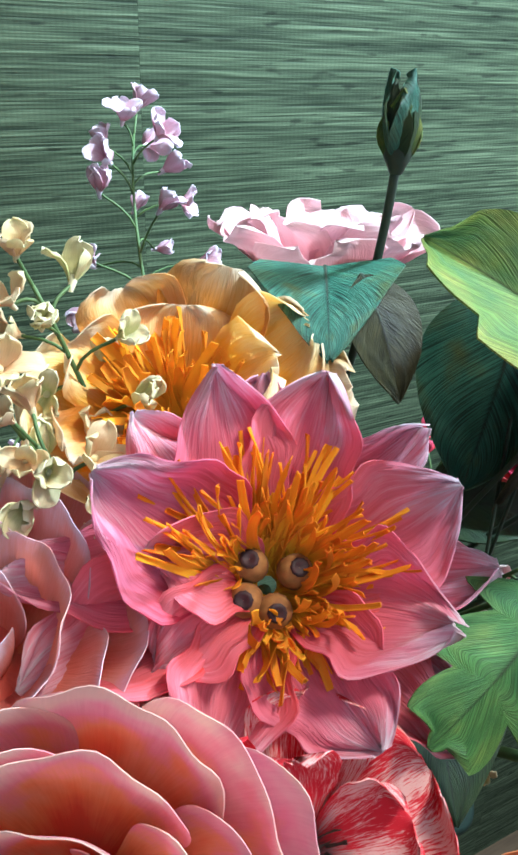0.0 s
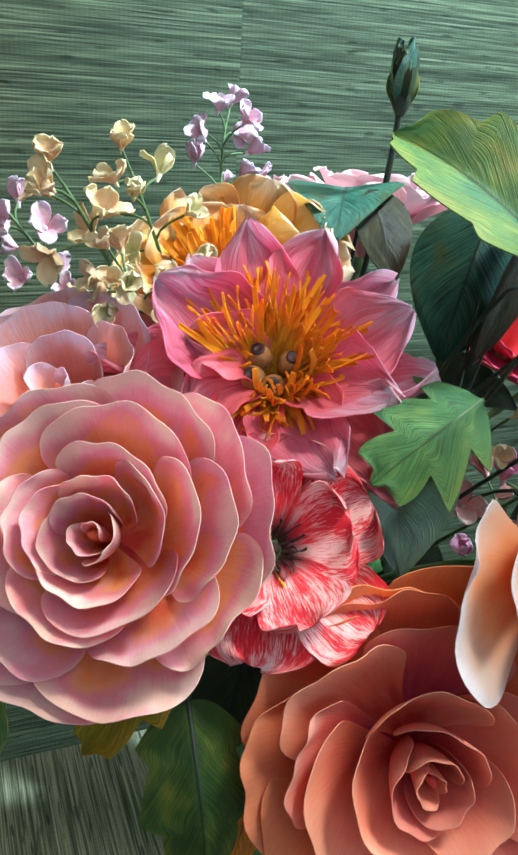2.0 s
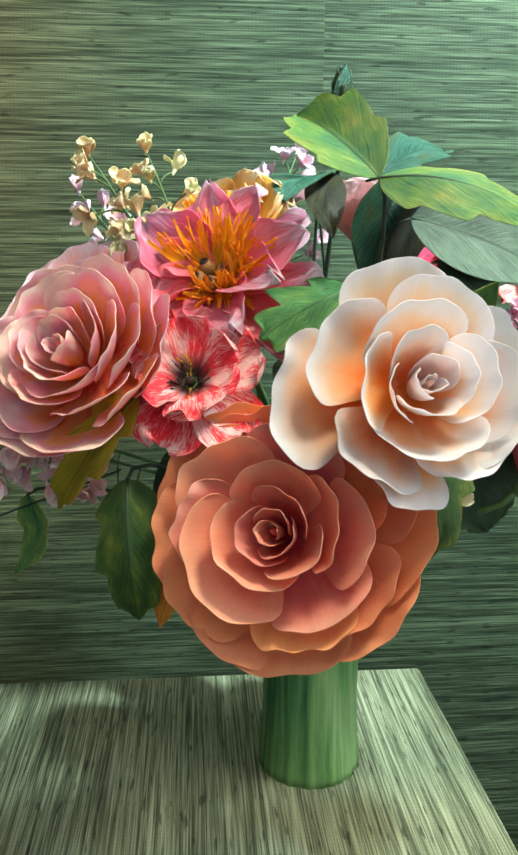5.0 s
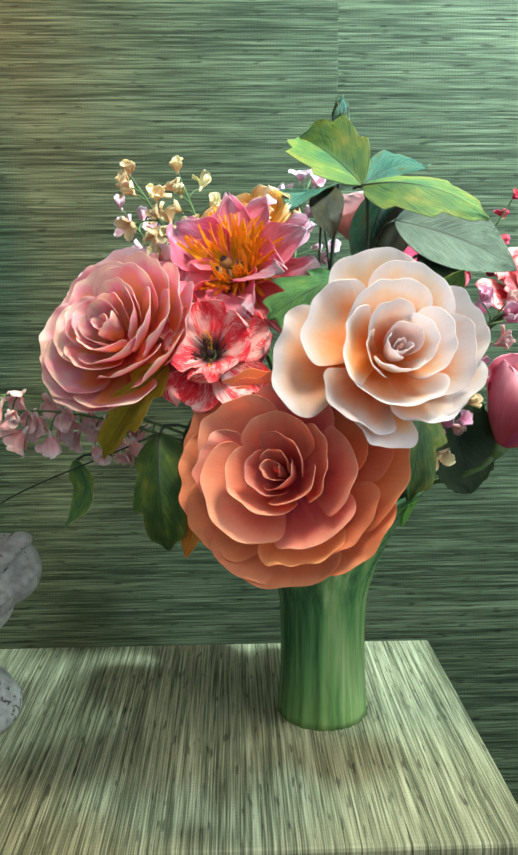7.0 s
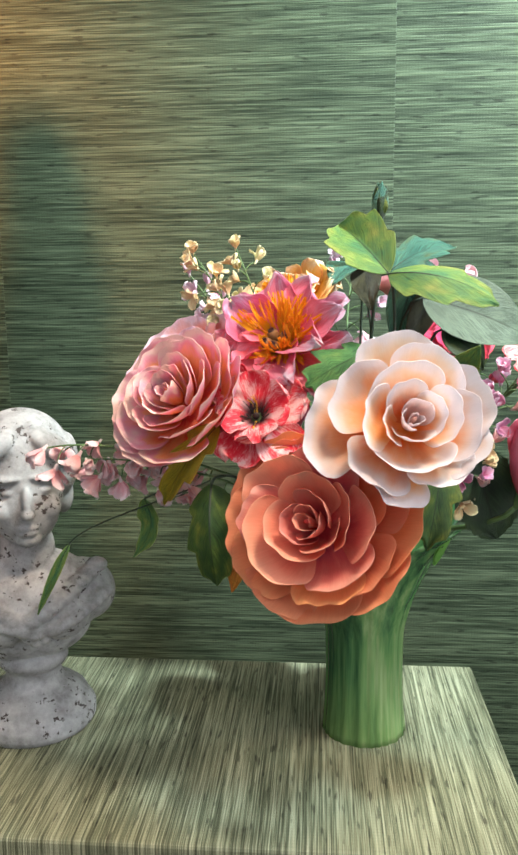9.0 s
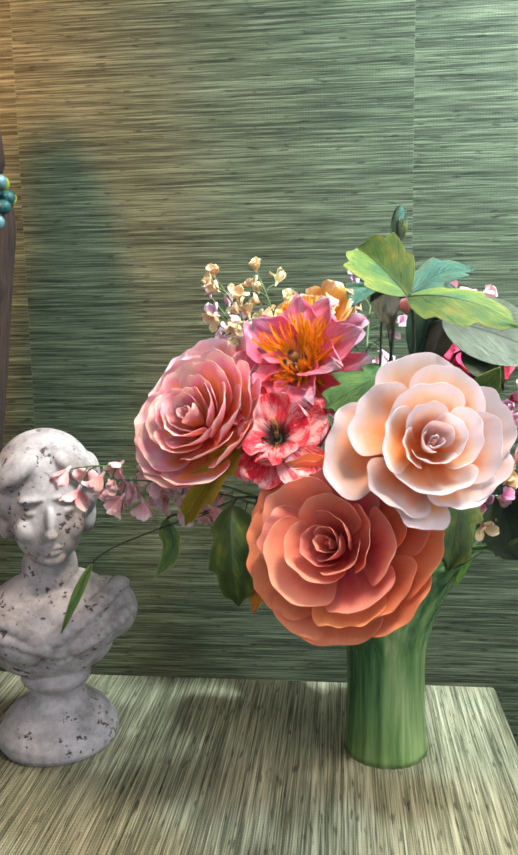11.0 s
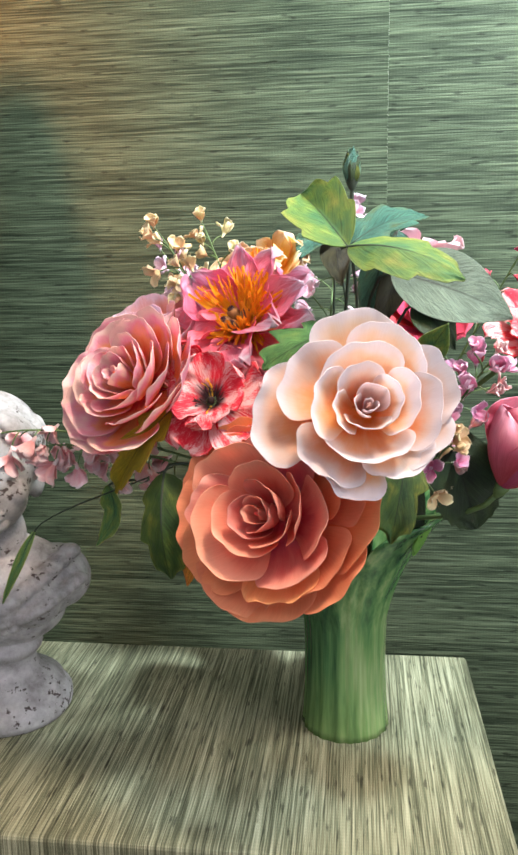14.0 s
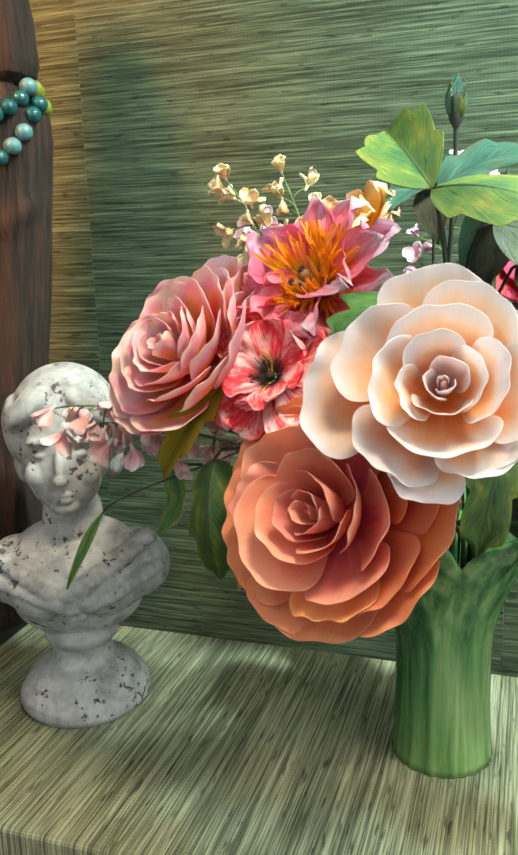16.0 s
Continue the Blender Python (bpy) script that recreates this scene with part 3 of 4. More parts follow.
def rose(at, normal, radius, petals, material, heart, label, seed, tips, heart_share=0.3, drops=(1.05, 0.40), name="paper_rose"):
    """petals: (angle in degrees, share of the radius, half angle in degrees). tips: height of the edge by share."""
    m = aim(at, normal, 0)
    ob = thing(name, m, label, "flower", "flowers in the vase")
    rnd = random.Random(seed)
    xs, ys = zip(*tips)
    for ang, share, half in petals:
        r = radius * share
        zt = float(np.interp(share, xs, ys)) * radius + rnd.uniform(-0.02, 0.02) * radius
        drop = radius * float(np.interp(share, (0.05, 0.3, 0.6, 1.0), (0.5, drops[0] * 0.6, drops[0] * 0.6, drops[1])))
        g = rose_petal(r, zt, drop, radians(half * (1.07 if share > 0.4 else 1.0)), radius * (0.06 if share > 0.3 else 0.03) * min(1, share * 1.5), radius * 0.044 * (0.3 + share), rnd.randint(0, 99), 0.34 if share > 0.7 else 0.26, dent=rnd.choice((0, 0, 0.03, 0.05)), lean=rnd.choice((0.10, 0.08, 0.06, -0.03)))
        part("petal", sheet("petal", move(g, Matrix.Rotation(radians(ang), 4, "Z")), 0.00035, heart if share < heart_share else material), ob)
    top = tips[0][1] * radius
    v, f = lathe([(0.0003, top - 0.004), (0.0012, top - 0.005), (0.0020, top - 0.010), (0.003, -0.02), (0.002, -radius * 0.5)], 10)
    part("heart", mesh_of("heart", v, f, heart, [(0.5, 0.4)] * len(v)), ob)
    zb = -radius * 0.55
    v, f = lathe([(0.0026, zb - 0.012), (0.007, zb - 0.010), (0.010, zb), (0.006, zb + 0.008)], 12)
    part("calyx", mesh_of("calyx", v, f, STEM), ob)
    add_stem(ob, m, start=zb - 0.008)
    return ob


TIPS = [(0.05, 0.10), (0.2, 0.17), (0.4, 0.21), (0.6, 0.15), (0.8, 0.03), (1.0, -0.13), (1.15, -0.22)]
CUP_TIPS = [(0.05, 0.14), (0.2, 0.20), (0.4, 0.22), (0.6, 0.17), (0.8, 0.11), (1.0, 0.01), (1.15, -0.08)]
CORAL_PETALS = [(30, 0.06, 120), (200, 0.10, 110), (80, 0.15, 95), (320, 0.19, 95), (205, 0.24, 95), (62, 0.30, 75), (318, 0.36, 60),
                (225, 0.42, 78), (95, 0.46, 55), (12, 0.50, 52), (215, 0.66, 62), (308, 0.76, 40), (5, 0.68, 42), (82, 0.78, 38), (140, 0.78, 40), (176, 0.72, 34),
                (290, 0.87, 34), (325, 0.92, 34), (40, 0.88, 36), (105, 0.95, 36), (222, 0.93, 36), (185, 0.95, 36), (145, 0.98, 36),
                (272, 1.01, 40), (0, 1.12, 32), (324, 1.10, 30), (36, 1.03, 36), (68, 1.05, 36), (118, 1.03, 34), (245, 0.98, 34)]
rose((0.192, 0.136, 1.111), (-0.30, -0.86, 0.36), 0.083, CORAL_PETALS, CORAL, SALMON, "large coral orange paper rose, fully open", 3, TIPS, 0.86)
IVORY_PETALS = [(100, 0.05, 110), (300, 0.09, 100), (200, 0.15, 85), (60, 0.20, 80), (265, 0.29, 72), (10, 0.32, 70), (195, 0.36, 52), (115, 0.38, 60),
                (0, 0.48, 56), (272, 0.60, 58), (172, 0.57, 50), (102, 0.62, 55), (355, 0.74, 42), (300, 0.80, 36), (230, 0.86, 38), (148, 0.90, 40), (65, 0.85, 40),
                (18, 0.92, 36), (258, 0.94, 26), (180, 1.18, 36), (95, 1.05, 34), (325, 0.86, 34)]
rose((0.284, 0.124, 1.206), (0.10, -0.93, 0.35), 0.074, IVORY_PETALS, WHITE, BLUSH, "ivory white paper rose with peach heart", 8, TIPS, 0.28)
MAUVE_PETALS = [(70, 0.07, 110), (230, 0.12, 100), (340, 0.18, 90), (110, 0.23, 80), (215, 0.28, 75), (85, 0.33, 62), (180, 0.36, 60), (265, 0.38, 70), (30, 0.46, 52),
                (75, 0.52, 55), (175, 0.48, 50), (295, 0.55, 60), (12, 0.64, 46), (250, 0.60, 46), (195, 0.67, 48), (87, 0.76, 50), (310, 0.80, 40), (8, 0.82, 40), (128, 0.80, 42),
                (225, 0.88, 42), (72, 0.97, 38), (42, 1.04, 32), (12, 1.10, 36), (335, 1.00, 34), (282, 1.05, 38), (254, 1.08, 36), (222, 1.0, 36), (185, 0.97, 36), (130, 0.97, 40)]
rose((0.057, 0.204, 1.219), (-0.42, -0.74, 0.52), 0.066, MAUVE_PETALS, PINK, PINK, "mauve and peach paper rose, fully open", 5, CUP_TIPS, drops=(0.95, 0.62))


def petal_ring(ob, count, length, width, rise, curl, bow, shape, material, seed, ruffle=0.003, start=0.004, z=0.0, phase=0.0, jitter=0.12, thick=0.0005, nv=15, name="petal"):
    rnd = random.Random(seed)
    for i in range(count):
        a = 360.0 * i / count + phase + rnd.uniform(-1, 1) * jitter * 57
        k = rnd.uniform(0.88, 1.12)
        g = blade(length * k, width * rnd.uniform(0.9, 1.12), shape, rise + rnd.uniform(-jitter, jitter), curl + rnd.uniform(-1, 1) * jitter * 2, bow, ruffle, rnd.randint(0, 99), 13, nv, twist=rnd.uniform(-0.25, 0.25))
        g = move(g, Matrix.Rotation(radians(a), 4, "Z") @ Matrix.Translation((0, start, z)))
        part(name, sheet(name, g, thick, material), ob)


def fringe(ob, count, lo, hi, rise_lo, rise_hi, material, seed, width=0.0013, z=0.0, start=0.006, name="stamen", curl=0.5, sector=(0, 360)):
    rnd = random.Random(seed)
    for i in range(count):
        a = rnd.uniform(*sector)
        g = blade(rnd.uniform(lo, hi), width * rnd.uniform(0.6, 1.3), lambda v: 1.0 - 0.55 * v, rnd.uniform(rise_lo, rise_hi), rnd.uniform(-curl, curl), 0.3, 0.001, i, 3, 8, twist=rnd.uniform(-2, 2), side=rnd.uniform(-0.004, 0.004))
        g = move(g, Matrix.Rotation(radians(a), 4, "Z") @ Matrix.Translation((0, start * rnd.uniform(0.6, 1.2), z)))
        part(name, sheet(name, g, 0.0004, material), ob)


# the open hot-pink peony with its fringe and four seed pods
m = aim((0.163, 0.277, 1.256), (-0.28, -0.62, 0.72), 0)
peony = thing("paper_peony", m, "hot pink crepe peony with orange fringe and seed pods", "flower", "flowers in the vase")
rnd = random.Random(21)
# angle, length, half width, rise, curl, bow, height
for ang, length, width, rise, curl, bow, z in (
        (104, 0.078, 0.020, 0.42, 0.10, 0.5, 0.0), (72, 0.076, 0.021, 0.40, 0.10, 0.45, 0.001), (150, 0.072, 0.026, 0.55, -0.2, 0.55, 0.0), (22, 0.074, 0.024, 0.42, 0.05, 0.45, 0.0),
        (168, 0.040, 0.017, 1.00, -1.6, 0.7, 0.004), (215, 0.048, 0.016, 0.7, -1.4, 0.6, 0.003), (250, 0.062, 0.020, 0.35, -0.5, 0.5, 0.0), (300, 0.064, 0.024, 0.35, -0.2, 0.55, 0.0), (340, 0.066, 0.023, 0.45, 0.3, 0.6, 0.0),
        (128, 0.076, 0.021, 0.25, -0.1, 0.4, -0.004), (42, 0.080, 0.017, 0.25, 0.0, 0.5, -0.005), (0, 0.080, 0.018, 0.15, 0.3, 0.6, -0.005), (178, 0.092, 0.019, 0.10, -0.1, 0.5, -0.005),
        (202, 0.088, 0.024, 0.15, -0.3, 0.6, -0.004), (270, 0.072, 0.021, 0.0, -0.5, 0.4, -0.006), (318, 0.086, 0.019, 0.05, -0.2, 0.6, -0.006),
        (228, 0.090, 0.022, -0.2, -0.4, 0.35, -0.010), (258, 0.094, 0.022, -0.25, -0.4, 0.35, -0.010), (290, 0.086, 0.022, -0.2, -0.4, 0.35, -0.010), (335, 0.078, 0.022, -0.15, -0.2, 0.4, -0.010), (88, 0.080, 0.024, 0.1, 0.0, 0.4, -0.008)):
    ph = rnd.uniform(0, 6)
    g = blade(length, width * 1.05, lambda q: point_shape(q) * (1 + 0.10 * math.sin(11 * q + ph) + 0.05 * math.sin(23 * q + 2 * ph)), rise, curl, bow, 0.0105, rnd.randint(0, 99), 19, 25, twist=rnd.uniform(-0.35, 0.35), side=rnd.uniform(-0.004, 0.004))
    part("petal", sheet("petal", move(g, Matrix.Rotation(radians(ang - 90), 4, "Z") @ Matrix.Translation((0, 0.006, z))), 0.0005, LILY), peony)
fringe(peony, 170, 0.030, 0.056, 0.40, 1.05, STAMEN, 31, 0.0022, sector=(-95, 85), curl=0.7)
fringe(peony, 60, 0.016, 0.034, 0.55, 1.1, GOLD, 33, 0.0034, sector=(-60, 110))
fringe(peony, 130, 0.024, 0.044, 0.15, 0.75, GOLD, 32, 0.0024, sector=(150, 290), curl=1.4)
fringe(peony, 40, 0.024, 0.044, 0.15, 0.65, STAMEN, 34, 0.0021, sector=(150, 300), curl=1.2)
rnd = random.Random(4)
for i, (x, y) in enumerate(((-0.0055, 0.0045), (0.0075, 0.002), (-0.0075, -0.006), (0.001, -0.0095))):
    prof = [(0.0002, 0.0), (0.0045, 0.002), (0.0066, 0.007), (0.0058, 0.012), (0.0032, 0.0145), (0.0022, 0.0150)]
    v, f = lathe(prof, 14)
    pod = part("seed_pod", mesh_of("seed_pod", v, f, POD), peony, "ochre seed pod with dark mouth")
    pod.matrix_local = Matrix.Translation((x, y, 0.004)) @ Euler((y * -25, x * 25, 0)).to_matrix().to_4x4()
    v, f = lathe([(0.0036, 0.0141), (0.0034, 0.0154), (0.0020, 0.0150), (0.0001, 0.0144)], 10)
    part("pod_mouth", mesh_of("pod_mouth", v, f, PODHOLE), pod)
add_stem(peony, m, start=-0.012)


def cupflower(name, at, normal, spin, material, label, rings, seed, fringes=(), heart=None, category="flower"):
    mm = aim(at, normal, spin)
    ob = thing(name, mm, label, category, "flowers in the vase")
    for k, (count, length, width, rise, curl, bow, shape, ruffle) in enumerate(rings):
        petal_ring(ob, count, length, width, rise, curl, bow, shape, material, seed + k, ruffle, 0.005, -0.002 * k, 33 * k)
    for k, (count, lo, hi, r0, r1, fm, w) in enumerate(fringes):
        fringe(ob, count, lo, hi, r0, r1, fm, seed + 10 + k, w)
    if heart:
        vv, ff = lathe([(0.0003, 0.007), (0.0025, 0.006), (0.0038, 0.003), (0.003, 0.0), (0.002, -0.008)], 12)
        part("heart", mesh_of("heart", vv, ff, heart), ob)
    vv, ff = lathe([(0.0026, -0.016), (0.006, -0.010), (0.008, -0.002), (0.004, 0.001)], 10)
    part("calyx", mesh_of("calyx", vv, ff, STEM), ob)
    add_stem(ob, mm, start=-0.012)
    return ob


cupflower("paper_poppy", (0.142, 0.216, 1.192), (-0.12, -0.80, 0.56), 15, POPPY, "poppy of red and white streaked crepe paper",
          [(4, 0.038, 0.022, 0.62, -0.15, 0.3, fan_shape, 0.008), (6, 0.054, 0.025, 0.18, 0.15, 0.2, fan_shape, 0.009)], 40,
          [(34, 0.010, 0.018, 0.5, 1.2, POPPYHEART, 0.0007), (14, 0.012, 0.020, 0.25, 0.7, GOLD, 0.0008)], POPPYHEART)
apricot = cupflower("paper_poppy", (0.168, 0.368, 1.282), (-0.34, -0.50, 0.80), 0, YELLOW, "apricot orange crepe poppy with a yellow fringe",
          [(5, 0.052, 0.024, 0.66, 0.05, 0.3, fan_shape, 0.008), (7, 0.064, 0.026, 0.36, 0.15, 0.3, fan_shape, 0.009)], 50,
          [(190, 0.026, 0.050, 0.5, 1.25, GOLD, 0.0036)])
for i, (ang, length) in enumerate(((-112, 0.074), (-86, 0.080), (-62, 0.074))):
    g = blade(length, 0.027, fan_shape, 0.45, 0.15, 0.3, 0.008, 5 + i, 13, 17)
    part("petal", sheet("petal", move(g, Matrix.Rotation(radians(ang), 4, "Z") @ Matrix.Translation((0, 0.006, -0.006))), 0.0005, YELLOW), apricot)
cupflower("paper_poppy", (0.318, 0.480, 1.285), (0.05, 0.0, 1.0), 20, PALE, "pale pink crepe poppy with a ruffled edge",
          [(5, 0.072, 0.030, 1.0, -0.2, 0.3, fan_shape, 0.006), (7, 0.086, 0.034, 0.85, -0.35, 0.25, fan_shape, 0.007)], 60)
PEACH_PETALS = [(40, 0.10, 110), (200, 0.18, 100), (310, 0.28, 80), (90, 0.36, 75), (190, 0.46, 62), (300, 0.52, 60), (30, 0.58, 55), (120, 0.64, 52), (230, 0.72, 50),
                (330, 0.78, 46), (70, 0.82, 46), (165, 0.88, 44), (270, 0.92, 44), (20, 0.98, 40), (118, 1.0, 40), (215, 1.04, 40), (318, 1.04, 42), (350, 1.12, 36), (70, 1.08, 36), (262, 1.08, 38)]
PEACH_TIPS = [(0.05, 0.10), (0.3, 0.22), (0.6, 0.26), (0.8, 0.20), (1.0, 0.04), (1.15, -0.10)]
rose((0.058, 0.305, 1.250), (-0.34, -0.46, 0.82), 0.066, PEACH_PETALS, PEACH, PEACH, "peach pink crepe peony with ruffled pale edges", 71, PEACH_TIPS, name="paper_peony")
cupflower("paper_poppy", (0.456, 0.350, 1.236), (0.35, -0.72, 0.60), 0, POPPY, "poppy of red and blush streaked crepe paper",
          [(4, 0.038, 0.022, 0.62, -0.15, 0.3, fan_shape, 0.008), (6, 0.054, 0.025, 0.18, 0.15, 0.2, fan_shape, 0.009)], 80,
          [(24, 0.010, 0.018, 0.5, 1.2, GOLD, 0.0009)], POPPYHEART)
cupflower("paper_tulip", (0.418, 0.284, 1.098), (0.42, -0.22, 0.88), 0, TULIP, "rose pink paper tulip with cupped petals",
          [(4, 0.080, 0.036, 1.05, 0.35, 0.7, round_shape, 0.004), (4, 0.095, 0.042, 0.75, 0.85, 0.7, round_shape, 0.004)], 90)
cupflower("paper_camellia", (0.345, 0.325, 1.248), (0.1, -0.6, 0.78), 0, CERISE, "cerise pink paper camellia behind the ivory rose",
          [(5, 0.026, 0.020, 0.9, -0.3, 0.4, round_shape, 0.004), (6, 0.042, 0.024, 0.35, 0.0, 0.3, round_shape, 0.004)], 95)


# ---- small blossoms on sprigs ----
def blossom_meshes(material, size):
    out = []
    for k in range(3):
        g = blade(size * (1 + 0.1 * k), size * 0.42, round_shape, 0.25 + 0.35 * k, 0.6 - 0.9 * k, 0.4, 0.0022, k * 7, 7, 9, twist=0.3 * (k - 1))
        out.append(sheet("petal", move(g, Matrix.Translation((0, 0.0012, 0))), 0.0005, material))
    return out


def sprig(name, base, tip, side_dirs, material, label, seed, count, size, spread, thick=0.0016, petals=4, second=None, droop=0.0, via=None):
    """A branched sprig: main stem, short side stalks, a blossom at each end; each blossom a core with its petals."""
    base, tip = Vector(base), Vector(tip)
    ob = thing(name, Matrix.Translation(base), label, "flower", "flowers in the vase")
    rnd = random.Random(seed)
    mid = Vector(via) if via else (base + tip) / 2 + Vector((0, 0, 0.02))
    spine = bezier(base, base * 0.4 + mid * 0.6, mid * 0.5 + tip * 0.5, tip, 14)
    v, f = tube([p - base for p in spine], [thick * (1.25 - 0.7 * i / 14) for i in range(15)])
    part("stem", mesh_of("stem", v, f, STEM), ob)
    sets = [blossom_meshes(material, size)] + ([blossom_meshes(second, size)] if second else [])
    axis = (tip - mid).normalized()
    for i in range(count):
        t = 0.42 + 0.58 * (i + 0.5) / count
        p = spine[min(14, int(t * 14))].lerp(spine[min(14, int(t * 14) + 1)], (t * 14) % 1)
        a = i * 2.4 + rnd.uniform(-0.4, 0.4)
        o = axis.orthogonal().normalized()
        out = (Matrix.Rotation(a, 3, axis) @ o) * spread * (1.15 - 0.75 * (t - 0.42) / 0.58) * rnd.uniform(0.6, 1.15) + axis * spread * 0.5 * rnd.uniform(0.3, 1.0) + Vector((0, 0, -droop * rnd.uniform(0.5, 1.2)))
        if i == count - 1:
            out = axis * spread * 0.5
        end = p + out
        v, f = tube([q - base for q in bezier(p, p + out * 0.3 + axis * spread * 0.2, end - out * 0.2, end, 5)], thick * 0.5, 6)
        part("stalk", mesh_of("stalk", v, f, STEM), ob)
        n = (out.normalized() + Vector((0, -0.5, 0.25)) + Vector((rnd.uniform(-1, 1), rnd.uniform(-1, 1), rnd.uniform(-1, 1))) * 0.5).normalized()
        if droop:
            n = (Vector((0, -0.4, -0.6)) + Vector((rnd.uniform(-1, 1), rnd.uniform(-1, 1), rnd.uniform(-0.6, 0.6))) * 0.8).normalized()
        mm = aim(end - base, n, rnd.uniform(0, 360))
        k = size / 0.012
        v, f = lathe([(0.0002, 0.0035 * k), (0.0013 * k, 0.0028 * k), (0.0016 * k, 0.001 * k), (0.0008 * k, -0.003 * k)], 8)
        me = rnd.choice(sets)
        core = part("blossom", mesh_of("blossom", v, f, me[0].materials[0], [(0.5, 0.95)] * len(v)), ob)
        core.matrix_local = mm @ Matrix.Scale(rnd.uniform(0.8, 1.2), 4)
        shut = rnd.choice((0, 1, 2)) if petals > 4 else rnd.choice((1, 2, 3))
        for j in range(petals):
            q = part("petal", me[(j + shut) % 3], core)
            q.matrix_local = Matrix.Rotation(2 * math.pi * j / petals + rnd.uniform(-0.3, 0.3), 4, "Z") @ Matrix.Rotation(0.28 * shut + rnd.uniform(-0.35, 0.3), 4, "X")
    return ob


sprig("cream_stock", (0.215, 0.405, 1.02), (0.070, 0.345, 1.345), 0, CREAM, "sprig of cream and apricot paper blossoms", 11, 14, 0.0120, 0.032, via=(0.13, 0.36, 1.26))
sprig("cream_stock", (0.220, 0.410, 1.02), (0.112, 0.375, 1.350), 0, CREAM, "sprig of cream paper blossoms on green stalks", 12, 16, 0.0120, 0.032, via=(0.15, 0.37, 1.26), second=LIME_CREAM)
sprig("cream_stock", (0.225, 0.400, 1.02), (0.098, 0.335, 1.302), 0, LIME_CREAM, "sprig of lime and cream paper blossoms", 13, 24, 0.0122, 0.034, via=(0.15, 0.35, 1.22), second=CREAM)
sprig("lilac_stock", (0.275, 0.440, 1.02), (0.262, 0.650, 1.376), 0, LILAC, "sprig of lilac pink paper blossoms", 14, 24, 0.0150, 0.050, via=(0.20, 0.55, 1.24))
sprig("lilac_stock", (0.250, 0.440, 1.02), (0.045, 0.470, 1.325), 0, LILAC, "sprig of lilac paper blossoms behind the cream ones", 15, 16, 0.0125, 0.034, via=(0.13, 0.44, 1.22))
sprig("pink_stock", (0.225, 0.415, 1.02), (-0.080, 0.262, 1.152), 0, SHELL, "drooping sprig of shell pink paper bells", 16, 15, 0.0185, 0.026, via=(0.06, 0.30, 1.17), droop=0.012)
sprig("pink_stock", (0.220, 0.410, 1.02), (-0.035, 0.255, 1.140), 0, SHELL, "short sprig of shell pink paper bells", 17, 12, 0.0165, 0.022, via=(0.08, 0.31, 1.14), droop=0.014)
sprig("orchid_stock", (0.300, 0.410, 1.02), (0.392, 0.235, 1.225), 0, ORCHID, "cluster of orchid pink paper blossoms", 18, 22, 0.0150, 0.034, via=(0.35, 0.31, 1.14), second=SHELL)
sprig("orchid_stock", (0.300, 0.405, 1.02), (0.360, 0.215, 1.160), 0, ORCHID, "low cluster of pink and cream paper blossoms", 19, 14, 0.0135, 0.026, via=(0.34, 0.31, 1.09), second=CREAM)
sprig("cerise_stock", (0.300, 0.430, 1.02), (0.452, 0.400, 1.330), 0, CERISE, "sprig of cerise paper blossoms on thin stalks", 20, 10, 0.010, 0.030, via=(0.38, 0.42, 1.2))
sprig("cream_stock", (0.280, 0.410, 1.02), (0.318, 0.270, 1.225), 0, CREAM, "short sprig of white paper blossoms among dark leaves", 25, 5, 0.0105, 0.018, via=(0.30, 0.35, 1.15))


# ---- leaves ----
def wedge_shape(v):
    return max(0.03, (1 - v) ** 0.75 * (0.75 + 0.25 * min(1, v / 0.15)))


